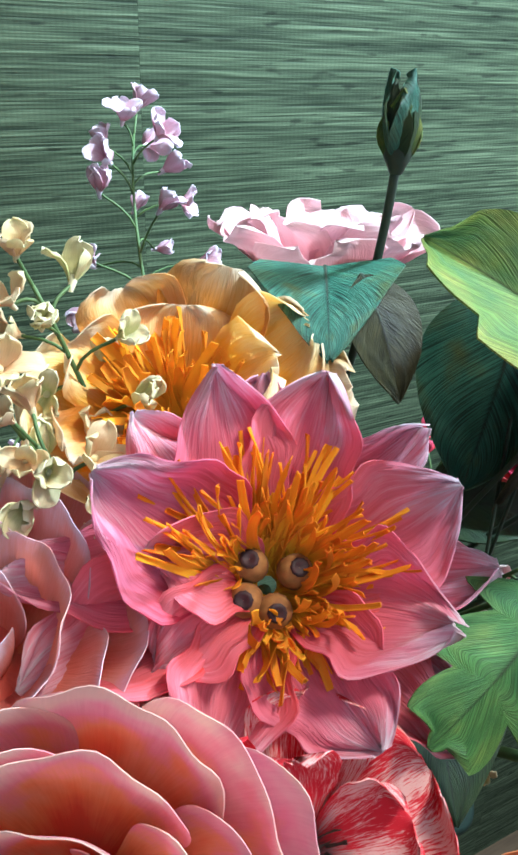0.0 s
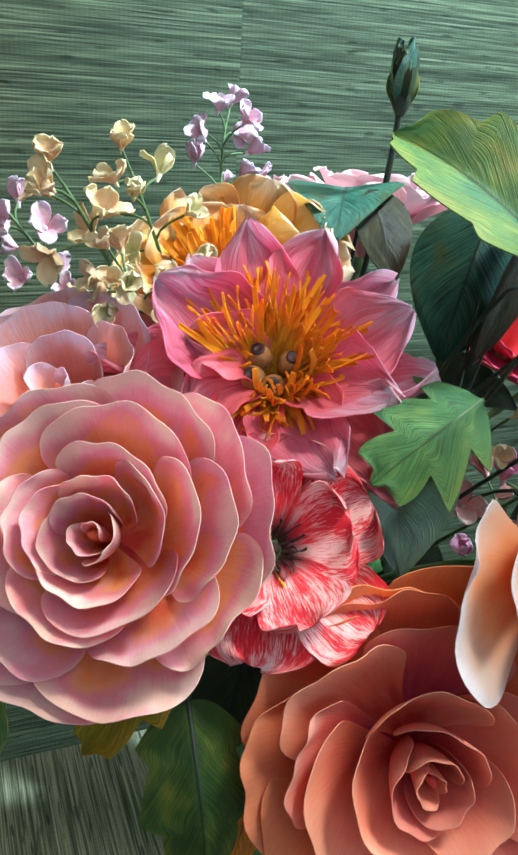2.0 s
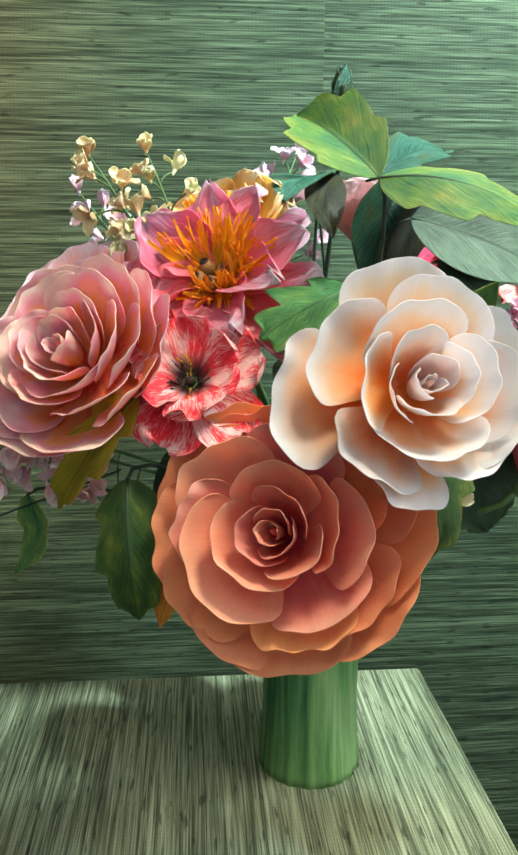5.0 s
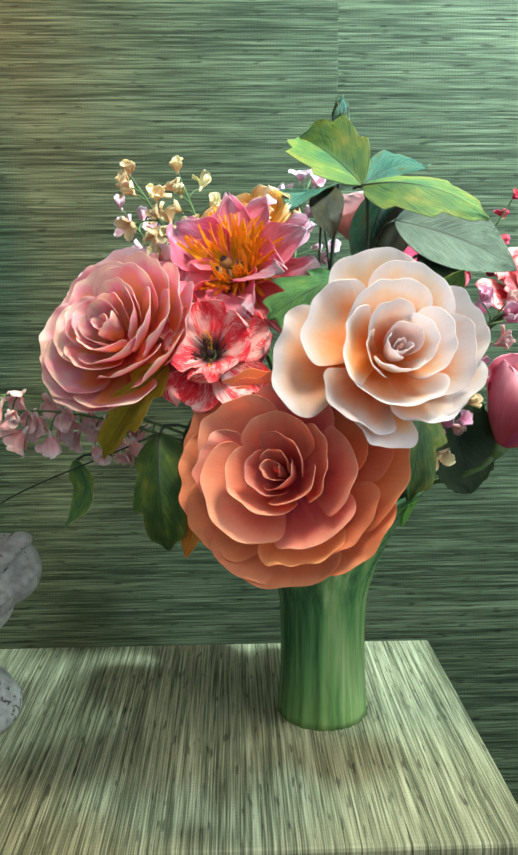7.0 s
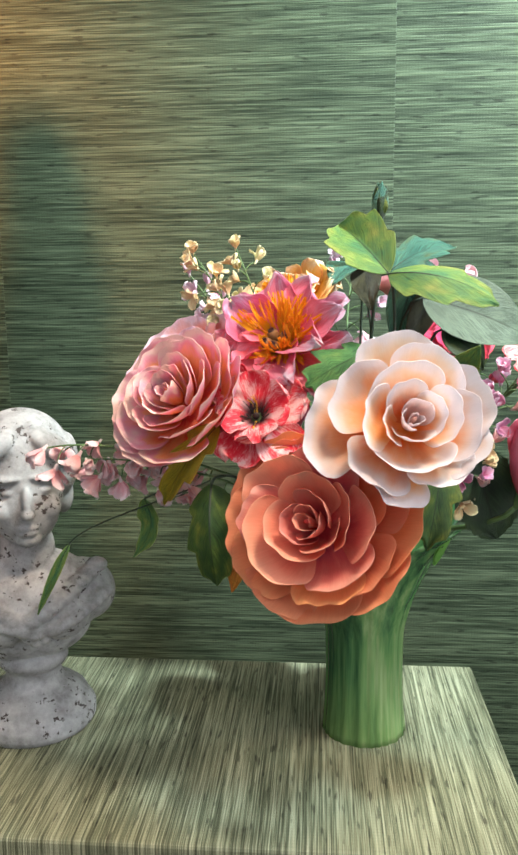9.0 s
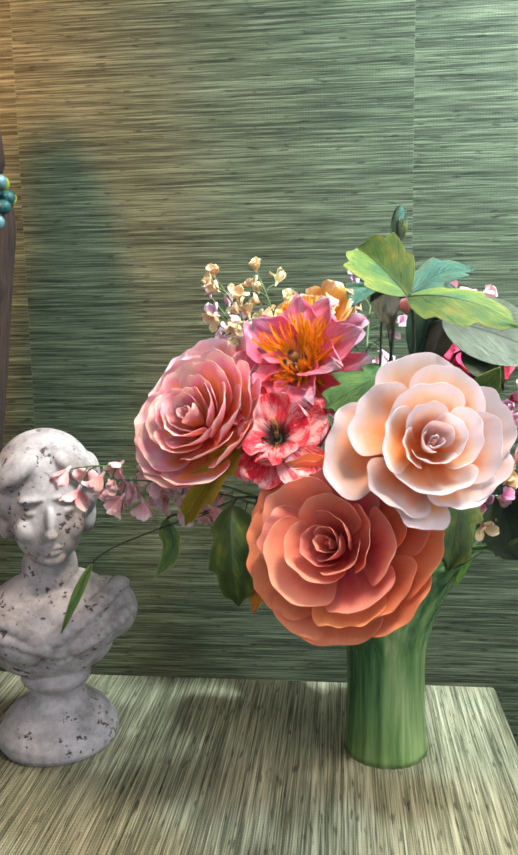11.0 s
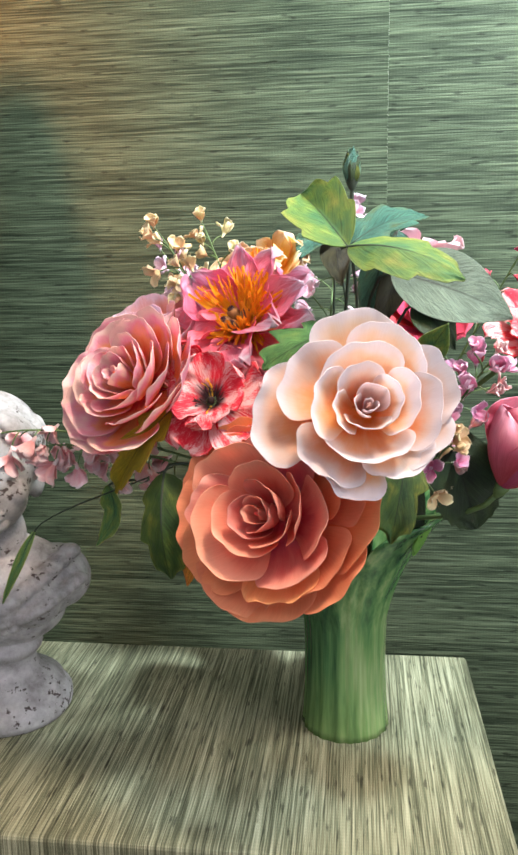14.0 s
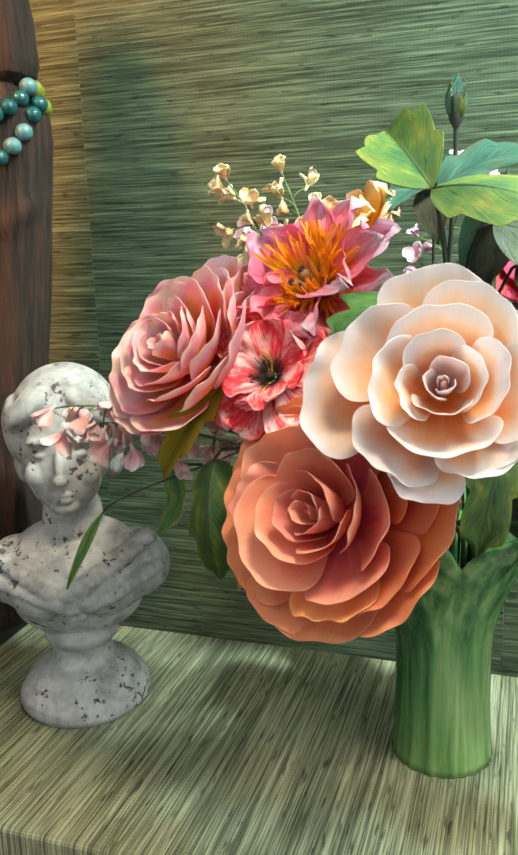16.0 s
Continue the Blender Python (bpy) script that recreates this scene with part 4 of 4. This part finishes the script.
def leaf(base, tip, face, width, material, label, shape=leaf_shape, arch=0.012, fold=0.25, bow=0.0, ruffle=0.002, seed=0, stem_to=None, colour=None, extra=0.0, name="paper_leaf"):
    """A paper leaf from base to tip, its upper face towards face."""
    base, tip = Vector(base), Vector(tip)
    y = (tip - base)
    length = y.length
    y.normalize()
    z = Vector(face)
    z = (z - y * z.dot(y)).normalized()
    x = y.cross(z)
    m = Matrix((x, y, z)).transposed().to_4x4()
    m.translation = base
    ob = thing(name, m, label, "leaf", "leaves in the vase")
    g = blade(length, width, shape, 0, 0, bow, ruffle, seed, 17, 61, fold=fold, tipped=False)
    if shape is not leaf_shape and shape is not wedge_shape:
        g[:, :, 1] += 0.75 * np.abs(g[:, :, 0]) ** 1.25 / width ** 0.25 * np.linspace(0.3, 1, 61)[None, :]
    v = np.linspace(0, 1, 61)[None, :]
    g[:, :, 2] += arch * 4 * v * (1 - v)
    g[:, :, 0] += extra * np.sin(np.pi * v)
    part("blade", sheet("blade", g, 0.0007, material), ob)
    rib = [(extra * math.sin(math.pi * t), length * t, arch * 4 * t * (1 - t) - 0.0006) for t in np.linspace(0, 0.96, 14)]
    v, f = tube(rib, [0.0014 - 0.0009 * i / 13 for i in range(14)], 6)
    part("midrib", mesh_of("midrib", v, f, colour or DARKSTEM), ob)
    end = Vector(stem_to) if stem_to else VASE + Vector((0.02 * math.cos(seed), 0.02 * math.sin(seed), 0.06))
    inv = m.inverted()
    neck = VASE + Vector((0.03 * math.cos(seed), 0.02 * math.sin(seed), 0.25))
    pts = bezier(base, base - y * length * 0.35, neck + Vector((0, 0, 0.03)), neck, 10) + [end] if not stem_to else bezier(base, base - y * length * 0.25, end + (base - end) * 0.3, end, 8)
    v, f = tube([inv @ p for p in pts], 0.0009 if stem_to else 0.0014, 6)
    part("stem", mesh_of("stem", v, f, colour or DARKSTEM), ob)
    return ob


NODE = (0.266, 0.200, 1.328)
leaf(NODE, (0.222, 0.280, 1.378), (-0.28, -0.70, 0.60), 0.031, LIME, "lobed lime green crepe leaf", lobed(3, 0.22), 0.008, 0.45, seed=1, colour=DARKSTEM)
leaf(NODE, (0.360, 0.172, 1.300), (0.05, -0.72, 0.68), 0.025, LIME, "long lime green crepe leaf arching outward", lobed(3, 0.22), 0.014, -0.35, seed=2, stem_to=NODE)
leaf((0.268, 0.225, 1.330), (0.338, 0.300, 1.355), (0.1, -0.5, 0.8), 0.024, TEAL, "teal green crepe leaf behind the lime ones", lobed(3, 0.3), 0.01, 0.2, seed=3, stem_to=NODE)
leaf((0.312, 0.310, 1.345), (0.284, 0.305, 1.250), (-0.50, -0.62, 0.55), 0.038, TEAL, "broad teal crepe leaf with ribbed halves", leaf_shape, 0.008, -0.35, seed=4, stem_to=(0.28, 0.28, 1.2))
leaf((0.305, 0.262, 1.305), (0.416, 0.262, 1.262), (0.15, -0.85, 0.45), 0.036, SAGE, "large sage green crepe leaf, finely ribbed", leaf_shape, 0.010, 0.15, seed=5)
leaf((0.247, 0.374, 1.344), (0.217, 0.323, 1.320), (-0.35, -0.50, 0.80), 0.040, TEAL, "folded teal crepe leaf with bronze underside", wedge_shape, 0.004, 0.15, seed=6)
leaf((0.254, 0.222, 1.256), (0.190, 0.212, 1.222), (-0.22, -0.78, 0.60), 0.035, LEAF, "deeply lobed mid-green crepe leaf", lobed(3, 0.55), 0.006, -0.1, seed=7, colour=STEM)
leaf((0.106, 0.206, 1.186), (0.050, 0.205, 1.106), (-0.3, -0.85, 0.4), 0.022, MUSTARD, "mustard yellow crepe leaf, deeply cut", lobed(3, 0.4), 0.010, 0.3, seed=8)
leaf((0.098, 0.200, 1.128), (0.104, 0.186, 1.030), (-0.12, -0.97, 0.15), 0.030, OLIVE, "drooping dark green crepe leaf with lobed edge", lobed(3, 0.30), 0.016, -0.6, seed=9)
leaf((0.002, 0.330, 1.078), (-0.006, 0.300, 1.018), (-0.2, -0.9, 0.3), 0.014, LIME, "small curled yellow-green leaf", lobed(2, 0.3), 0.004, 0.3, seed=10, colour=DARKSTEM, extra=-0.016)
leaf((-0.094, 0.345, 1.018), (-0.128, 0.320, 0.938), (-0.1, -0.95, 0.2), 0.0064, LIME, "narrow olive leaf hanging on a thin stem", leaf_shape, 0.004, 0.2, seed=11, stem_to=(0.085, 0.29, 1.11))
leaf((0.318, 0.195, 1.152), (0.304, 0.178, 1.072), (0.1, -0.95, 0.2), 0.024, OLIVE, "olive yellow crepe leaf below the ivory rose", lobed(2, 0.4), 0.006, 0.2, seed=12)
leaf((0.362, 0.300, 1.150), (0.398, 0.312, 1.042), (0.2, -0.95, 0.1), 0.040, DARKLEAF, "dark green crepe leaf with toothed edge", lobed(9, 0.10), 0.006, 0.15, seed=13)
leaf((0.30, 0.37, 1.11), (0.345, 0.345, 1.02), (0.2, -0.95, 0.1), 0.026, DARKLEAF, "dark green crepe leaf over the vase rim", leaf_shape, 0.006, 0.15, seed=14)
leaf((0.325, 0.255, 1.275), (0.362, 0.240, 1.235), (0.0, -0.8, 0.5), 0.018, DARKLEAF, "dark curled leaf under the sage leaf", leaf_shape, 0.01, 0.3, seed=15)
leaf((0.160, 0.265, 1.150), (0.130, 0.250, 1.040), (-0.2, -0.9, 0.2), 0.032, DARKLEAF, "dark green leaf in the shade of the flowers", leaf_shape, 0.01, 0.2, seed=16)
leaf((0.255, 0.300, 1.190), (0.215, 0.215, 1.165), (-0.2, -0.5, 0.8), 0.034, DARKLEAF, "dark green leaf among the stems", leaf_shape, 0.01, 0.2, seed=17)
leaf((0.205, 0.330, 1.080), (0.225, 0.300, 1.000), (0.0, -1, 0.1), 0.036, DARKLEAF, "dark leaf above the vase mouth", leaf_shape, 0.008, 0.2, seed=18)
leaf((0.335, 0.235, 1.232), (0.352, 0.205, 1.262), (0.1, -0.95, 0.2), 0.014, LIME, "small lime leaf beside the ivory rose", leaf_shape, 0.004, 0.2, seed=19)
leaf((0.135, 0.200, 1.075), (0.118, 0.190, 1.022), (-0.3, -0.9, 0.2), 0.012, ORANGELEAF, "orange paper sepal under the coral rose", leaf_shape, 0.004, 0.2, seed=20)
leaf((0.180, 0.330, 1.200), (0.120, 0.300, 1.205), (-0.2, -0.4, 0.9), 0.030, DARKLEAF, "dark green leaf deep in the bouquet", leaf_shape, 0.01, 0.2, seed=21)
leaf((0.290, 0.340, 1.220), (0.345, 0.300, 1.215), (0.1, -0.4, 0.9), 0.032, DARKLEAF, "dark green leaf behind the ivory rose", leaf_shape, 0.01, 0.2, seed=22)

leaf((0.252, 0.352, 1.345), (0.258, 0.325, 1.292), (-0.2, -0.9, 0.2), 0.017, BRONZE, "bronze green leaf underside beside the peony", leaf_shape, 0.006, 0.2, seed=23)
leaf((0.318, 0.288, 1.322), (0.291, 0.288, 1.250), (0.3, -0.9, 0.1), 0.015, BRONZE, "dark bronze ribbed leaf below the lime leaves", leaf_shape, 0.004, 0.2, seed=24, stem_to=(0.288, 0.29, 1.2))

# the closed seed head on its tall stem
bud = thing("paper_bud", Matrix.Translation((0.268, 0.355, 1.390)), "closed green crepe bud on a tall dark stem", "bud", "flowers in the vase")
for i in range(6):
    g = blade(0.040 - 0.004 * (i % 3), 0.0095, leaf_shape, 1.15, 0.75 + 0.15 * (i % 2), 0.7, 0.003, i, 9, 13)
    part("sepal", sheet("sepal", move(g, Matrix.Rotation(i * 1.047 + 0.4, 4, "Z") @ Matrix.Translation((0, 0.002, 0.0))), 0.0008, (TEAL, DARKLEAF, OLIVE)[i % 3]), bud)
v, f = lathe([(0.0026, -0.003), (0.006, 0.004), (0.007, 0.014), (0.004, 0.026), (0.0006, 0.032)], 10)
part("heart", mesh_of("heart", v, f, DARKSTEM), bud)
pts = bezier((0, 0, 0.004), (0.001, 0.004, -0.03), (-0.003, 0.014, -0.09), (-0.008, 0.03, -0.15), 10) + [Vector((-0.006, 0.05, -0.30)), Vector((-0.004, 0.065, -0.56))]
v, f = tube(pts, [0.0021] * 13, 8)
part("stem", mesh_of("stem", v, f, DARKSTEM), bud)


# ---- the vase ----
vase = thing("leaf_vase", Matrix.Translation(VASE), "glazed green ceramic vase shaped like bundled leaves", "vase")
SIDES, ROWS_V = 96, 34


def vase_radius(t):
    """Radius up the vase, t from foot to rim."""
    return 0.0505 + 0.003 * (1 - t) ** 6 + 0.053 * max(0.0, (t - 0.50) / 0.50) ** 1.6 - 0.002 * math.sin(math.pi * min(1, t / 0.6))


verts, faces = [], []
for shell in (0, 1):
    for j in range(ROWS_V + 1):
        for k in range(SIDES):
            a = 2 * math.pi * k / SIDES
            lobe = abs(math.sin((a + 1.33) * 2.5)) ** 0.5
            h = 0.228 + 0.072 * lobe * (1 + 0.18 * math.sin(a * 3 + 1))
            t = j / ROWS_V
            r = vase_radius(t * h / 0.27) + 0.0009 * math.sin(a * 24 + 2 * math.sin(a * 5)) + 0.0035 * (lobe - 0.6) * t
            r += 0.010 * max(0, t - 0.86) / 0.14 * lobe
            r -= 0.0058 * shell
            verts.append((r * math.cos(a), r * math.sin(a), max(0.004 * shell, t * h)))
ring = SIDES * (ROWS_V + 1)
for shell in (0, 1):
    for j in range(ROWS_V):
        for k in range(SIDES):
            q = [shell * ring + j * SIDES + k, shell * ring + j * SIDES + (k + 1) % SIDES, shell * ring + (j + 1) * SIDES + (k + 1) % SIDES, shell * ring + (j + 1) * SIDES + k]
            faces.append(tuple(q) if not shell else tuple(q[::-1]))
for k in range(SIDES):
    a, b = ROWS_V * SIDES + k, ROWS_V * SIDES + (k + 1) % SIDES
    faces.append((a, b, ring + b, ring + a))
faces.append(tuple(range(SIDES))[::-1])
faces.append(tuple(ring + k for k in range(SIDES)))
part("body", mesh_of("body", verts, faces, GLAZE), vase)
for a, z, s in ((-0.70, 0.284, 1.3), (0.42, 0.284, 1.3)):
    g = blade(0.034 * s, 0.010 * s, lobed(2, 0.3), 0, 0.1, 0.2, 0.001, 3, 9, 17)
    mm = Matrix.Translation((math.cos(a) * 0.119, math.sin(a) * 0.119, z)) @ Matrix.Rotation(a - math.pi / 2, 4, "Z") @ Matrix.Rotation(radians(-114), 4, "X") @ Matrix.Rotation(math.pi, 4, "Y")
    part("leaf_relief", sheet("leaf_relief", move(g, mm), 0.003, LIMEGLAZE), vase, "lime green glazed leaf on the rim")


# ---- the weathered bust ----
def ball(bm, at, r, turn=(0, 0, 0)):
    m = Matrix.Translation(at) @ Euler([radians(t) for t in turn]).to_matrix().to_4x4() @ Matrix.Diagonal((*r, 1))
    bmesh.ops.create_icosphere(bm, subdivisions=4, radius=1.0, matrix=m)


bm = bmesh.new()
prof = [(0.0, 0.0), (0.074, 0.0), (0.079, 0.008), (0.079, 0.020), (0.074, 0.028), (0.070, 0.032), (0.068, 0.040), (0.056, 0.050), (0.042, 0.058), (0.036, 0.068), (0.036, 0.078), (0.044, 0.086), (0.046, 0.092), (0.040, 0.10), (0.0, 0.11)]
v, f = lathe([(max(r, 0.0004), z) for r, z in prof], 48)
bv = [bm.verts.new(p) for p in v]
for q in f:
    bm.faces.new([bv[i] for i in q])
bm.faces.new([bv[i] for i in range(48)][::-1])
bm.faces.new([bv[len(v) - 48 + i] for i in range(48)])
ball(bm, (0, 0.0, 0.135), (0.078, 0.052, 0.045))
ball(bm, (0, -0.004, 0.165), (0.096, 0.058, 0.055))
for s in (-1, 1):
    ball(bm, (0.068 * s, 0.006, 0.172), (0.045, 0.044, 0.042), (0, 24 * s, 0))
    ball(bm, (0.036 * s, -0.040, 0.160), (0.036, 0.026, 0.034))
    ball(bm, (0.042 * s, 0.004, 0.200), (0.048, 0.036, 0.026), (0, 32 * s, 0))
ball(bm, (0, 0.004, 0.235), (0.036, 0.036, 0.05))
ball(bm, (0.0, 0.002, 0.262), (0.029, 0.031, 0.045))
# drapery folds and the rosette
for i in range(9):
    t = i / 8
    ball(bm, (0.085 - 0.10 * t, -0.020 - 0.046 * math.sin(t * 1.6), 0.212 - 0.055 * t), (0.015, 0.014, 0.010))
    ball(bm, (-0.088 + 0.085 * t, -0.018 - 0.046 * math.sin(t * 1.6), 0.205 - 0.05 * t), (0.014, 0.014, 0.009))
    ball(bm, (-0.094 + 0.095 * t, -0.030 - 0.036 * math.sin(t * 1.6), 0.180 - 0.032 * t), (0.013, 0.013, 0.008))
    ball(bm, (0.092 - 0.07 * t, -0.030 - 0.034 * math.sin(t * 1.6), 0.178 - 0.028 * t), (0.014, 0.013, 0.009))
for i in range(7):
    a = i * 2 * math.pi / 7
    ball(bm, (0.004 + 0.013 * math.cos(a), -0.066, 0.150 + 0.013 * math.sin(a)), (0.008, 0.007, 0.008))
ball(bm, (0.004, -0.070, 0.150), (0.008, 0.007, 0.008))
# head and hair
ball(bm, (0.0, -0.002, 0.334), (0.054, 0.060, 0.074))
ball(bm, (0.0, -0.024, 0.302), (0.043, 0.042, 0.050))
ball(bm, (0.0, -0.048, 0.266), (0.017, 0.014, 0.012))
ball(bm, (0.0, -0.063, 0.315), (0.0065, 0.010, 0.021), (-12, 0, 0))
ball(bm, (0.0, -0.071, 0.300), (0.0085, 0.008, 0.0065))
ball(bm, (0.0, -0.060, 0.282), (0.014, 0.007, 0.0035))
ball(bm, (0.0, -0.059, 0.275), (0.012, 0.007, 0.0045))
for s in (-1, 1):
    ball(bm, (0.020 * s, -0.0545, 0.342), (0.018, 0.010, 0.0050), (0, 6 * s, 14 * s))
    ball(bm, (0.019 * s, -0.0530, 0.326), (0.0110, 0.007, 0.0055))
    ball(bm, (0.025 * s, -0.046, 0.303), (0.017, 0.015, 0.018))
    ball(bm, (0.051 * s, 0.004, 0.345), (0.019, 0.042, 0.042), (0, 8 * s, 0))
    ball(bm, (0.050 * s, 0.016, 0.305), (0.014, 0.026, 0.028))
    ball(bm, (0.032 * s, -0.030, 0.376), (0.036, 0.030, 0.017), (0, 38 * s, 0))
ball(bm, (0, 0.010, 0.360), (0.062, 0.066, 0.060))
ball(bm, (0, 0.062, 0.335), (0.034, 0.028, 0.034))
me = bpy.data.meshes.new("bust")
bm.to_mesh(me)
bm.free()
me.materials.append(STONE)
bust = tagged(new("bust", me), "weathered grey-white plaster bust on a round plinth", "bust")
bust.matrix_world = Matrix.Translation((-0.174, 0.414, TOP)) @ Matrix.Rotation(radians(24), 4, "Z")
rm = bust.modifiers.new("remesh", "REMESH")
rm.mode, rm.voxel_size, rm.use_smooth_shade = "VOXEL", 0.0019, True
sm = bust.modifiers.new("smooth", "SMOOTH")
sm.factor, sm.iterations = 0.5, 4


# ---- the dark wooden figure with beads ----
figure = thing("wooden_sculpture", Matrix.Translation((-0.413, 0.548, TOP)), "dark weathered carved wooden sculpture standing on the console", "sculpture")
rows = [(0.02, -0.012, 0.076, 0.070), (0.20, 0.012, 0.078, 0.068), (0.41, 0.040, 0.080, 0.066), (0.52, 0.054, 0.081, 0.066), (0.60, 0.062, 0.083, 0.066), (0.68, 0.070, 0.085, 0.065), (0.716, 0.074, 0.080, 0.060),
        (0.735, 0.070, 0.064, 0.052), (0.752, 0.068, 0.058, 0.045), (0.762, 0.072, 0.070, 0.054), (0.775, 0.074, 0.072, 0.056), (0.83, 0.072, 0.070, 0.058), (0.90, 0.066, 0.062, 0.055), (0.95, 0.062, 0.04, 0.04)]
verts, faces, n = [], [], 88
fine = []
for i in range(len(rows) - 1):
    for s in range(10):
        fine.append(tuple(a + (b - a) * s / 10 for a, b in zip(rows[i], rows[i + 1])))
fine.append(rows[-1])
for z, cx, hx, hy in fine:
    for k in range(n):
        a = 2 * math.pi * k / n
        c, s = math.cos(a), math.sin(a)
        e = 0.55
        x, y = math.copysign(abs(c) ** e, c), math.copysign(abs(s) ** e, s)
        g = 1 + 0.07 * noise.noise((c * 3, s * 3, z * 2.5)) + 0.035 * noise.noise((c * 11, s * 11, z * 5)) + 0.03 * noise.noise((c * 24, s * 24, z * 3))
        if s < 0:
            g += 0.09 * math.exp(-((z - 0.53 - 0.85 * hx * x) / 0.016) ** 2)
        verts.append((cx + hx * x * g, 0.78 * hy * y * g, z))
for i in range(len(fine) - 1):
    for k in range(n):
        faces.append((i * n + k, i * n + (k + 1) % n, (i + 1) * n + (k + 1) % n, (i + 1) * n + k))
faces += [tuple(range(n))[::-1], tuple((len(fine) - 1) * n + k for k in range(n))]
part("figure", mesh_of("figure", verts, faces, WOOD), figure)
part("base", box("base", (-0.14, -0.085, 0.0), (0.052, 0.05, 0.024), BLACK, 0.004), figure)

necklace = thing("bead_necklace", Matrix.Translation((-0.340, 0.545, TOP + 0.728)), "necklace of teal and green glass beads round the sculpture's neck", "necklace")
bm = bmesh.new()
bmesh.ops.create_uvsphere(bm, u_segments=16, v_segments=10, radius=0.0112)
for v in bm.verts:
    v.co.z *= 0.92
sphere = bpy.data.meshes.new("bead")
bm.to_mesh(sphere)
bm.free()
sphere.polygons.foreach_set("use_smooth", [True] * len(sphere.polygons))
meshes = []
for material in BEADS:
    me = sphere.copy()
    me.materials.append(material)
    meshes.append(me)
rnd = random.Random(9)
for rx, ry, drop, dz, shift in ((0.076, 0.066, 0.050, 0.012, 0.0), (0.084, 0.072, 0.090, -0.008, 0.12)):
    count = int(2 * math.pi * (rx + ry) / 2 / 0.0172)
    for i in range(count):
        a = 2 * math.pi * i / count + shift
        z = dz - drop * max(0.0, -math.sin(a)) ** 0.8 + 0.006
        k = 3 if 0.25 < math.remainder(a, 2 * math.pi) < 0.62 else rnd.choice((0, 0, 0, 1, 2))
        b = part("bead", meshes[k], necklace)
        b.location = (rx * math.cos(a), -0.008 + ry * math.sin(a), z)


# ---- low pedestal beside the console, an added stand-in for the dark green form under the blossom ----
STOOL = 0.374
pedestal = thing("pedestal", Matrix.Translation((0.742, 0.688, 0)), "slim dark green stand added beside the console under the blossom", "pedestal")
DEEPGREEN = plain("dark_green_cloth", (0.005, 0.018, 0.012), (0.009, 0.028, 0.019), 30, 0.8, 0.2)
v, f = lathe([(0.0004, STOOL), (0.050, STOOL), (0.054, STOOL - 0.004), (0.054, STOOL - 0.016), (0.048, STOOL - 0.022)], 32)
part("top", mesh_of("top", v, f, DEEPGREEN), pedestal)
v, f = lathe([(0.060, 0.0), (0.060, 0.012), (0.030, 0.03), (0.022, 0.08), (0.022, STOOL - 0.06), (0.044, STOOL - 0.018)], 24)
part("shaft", mesh_of("shaft", v, f, DARKSTEM), pedestal)
dropped = thing("fallen_blossom", Matrix.Translation((0.716, 0.696, STOOL + 0.002)), "small yellow-green paper blossom lying on the pedestal", "blossom")
petal_ring(dropped, 5, 0.012, 0.0028, 0.3, 0.3, 0.3, leaf_shape, LIME_CREAM, 77, 0.002, 0.001, 0.0)
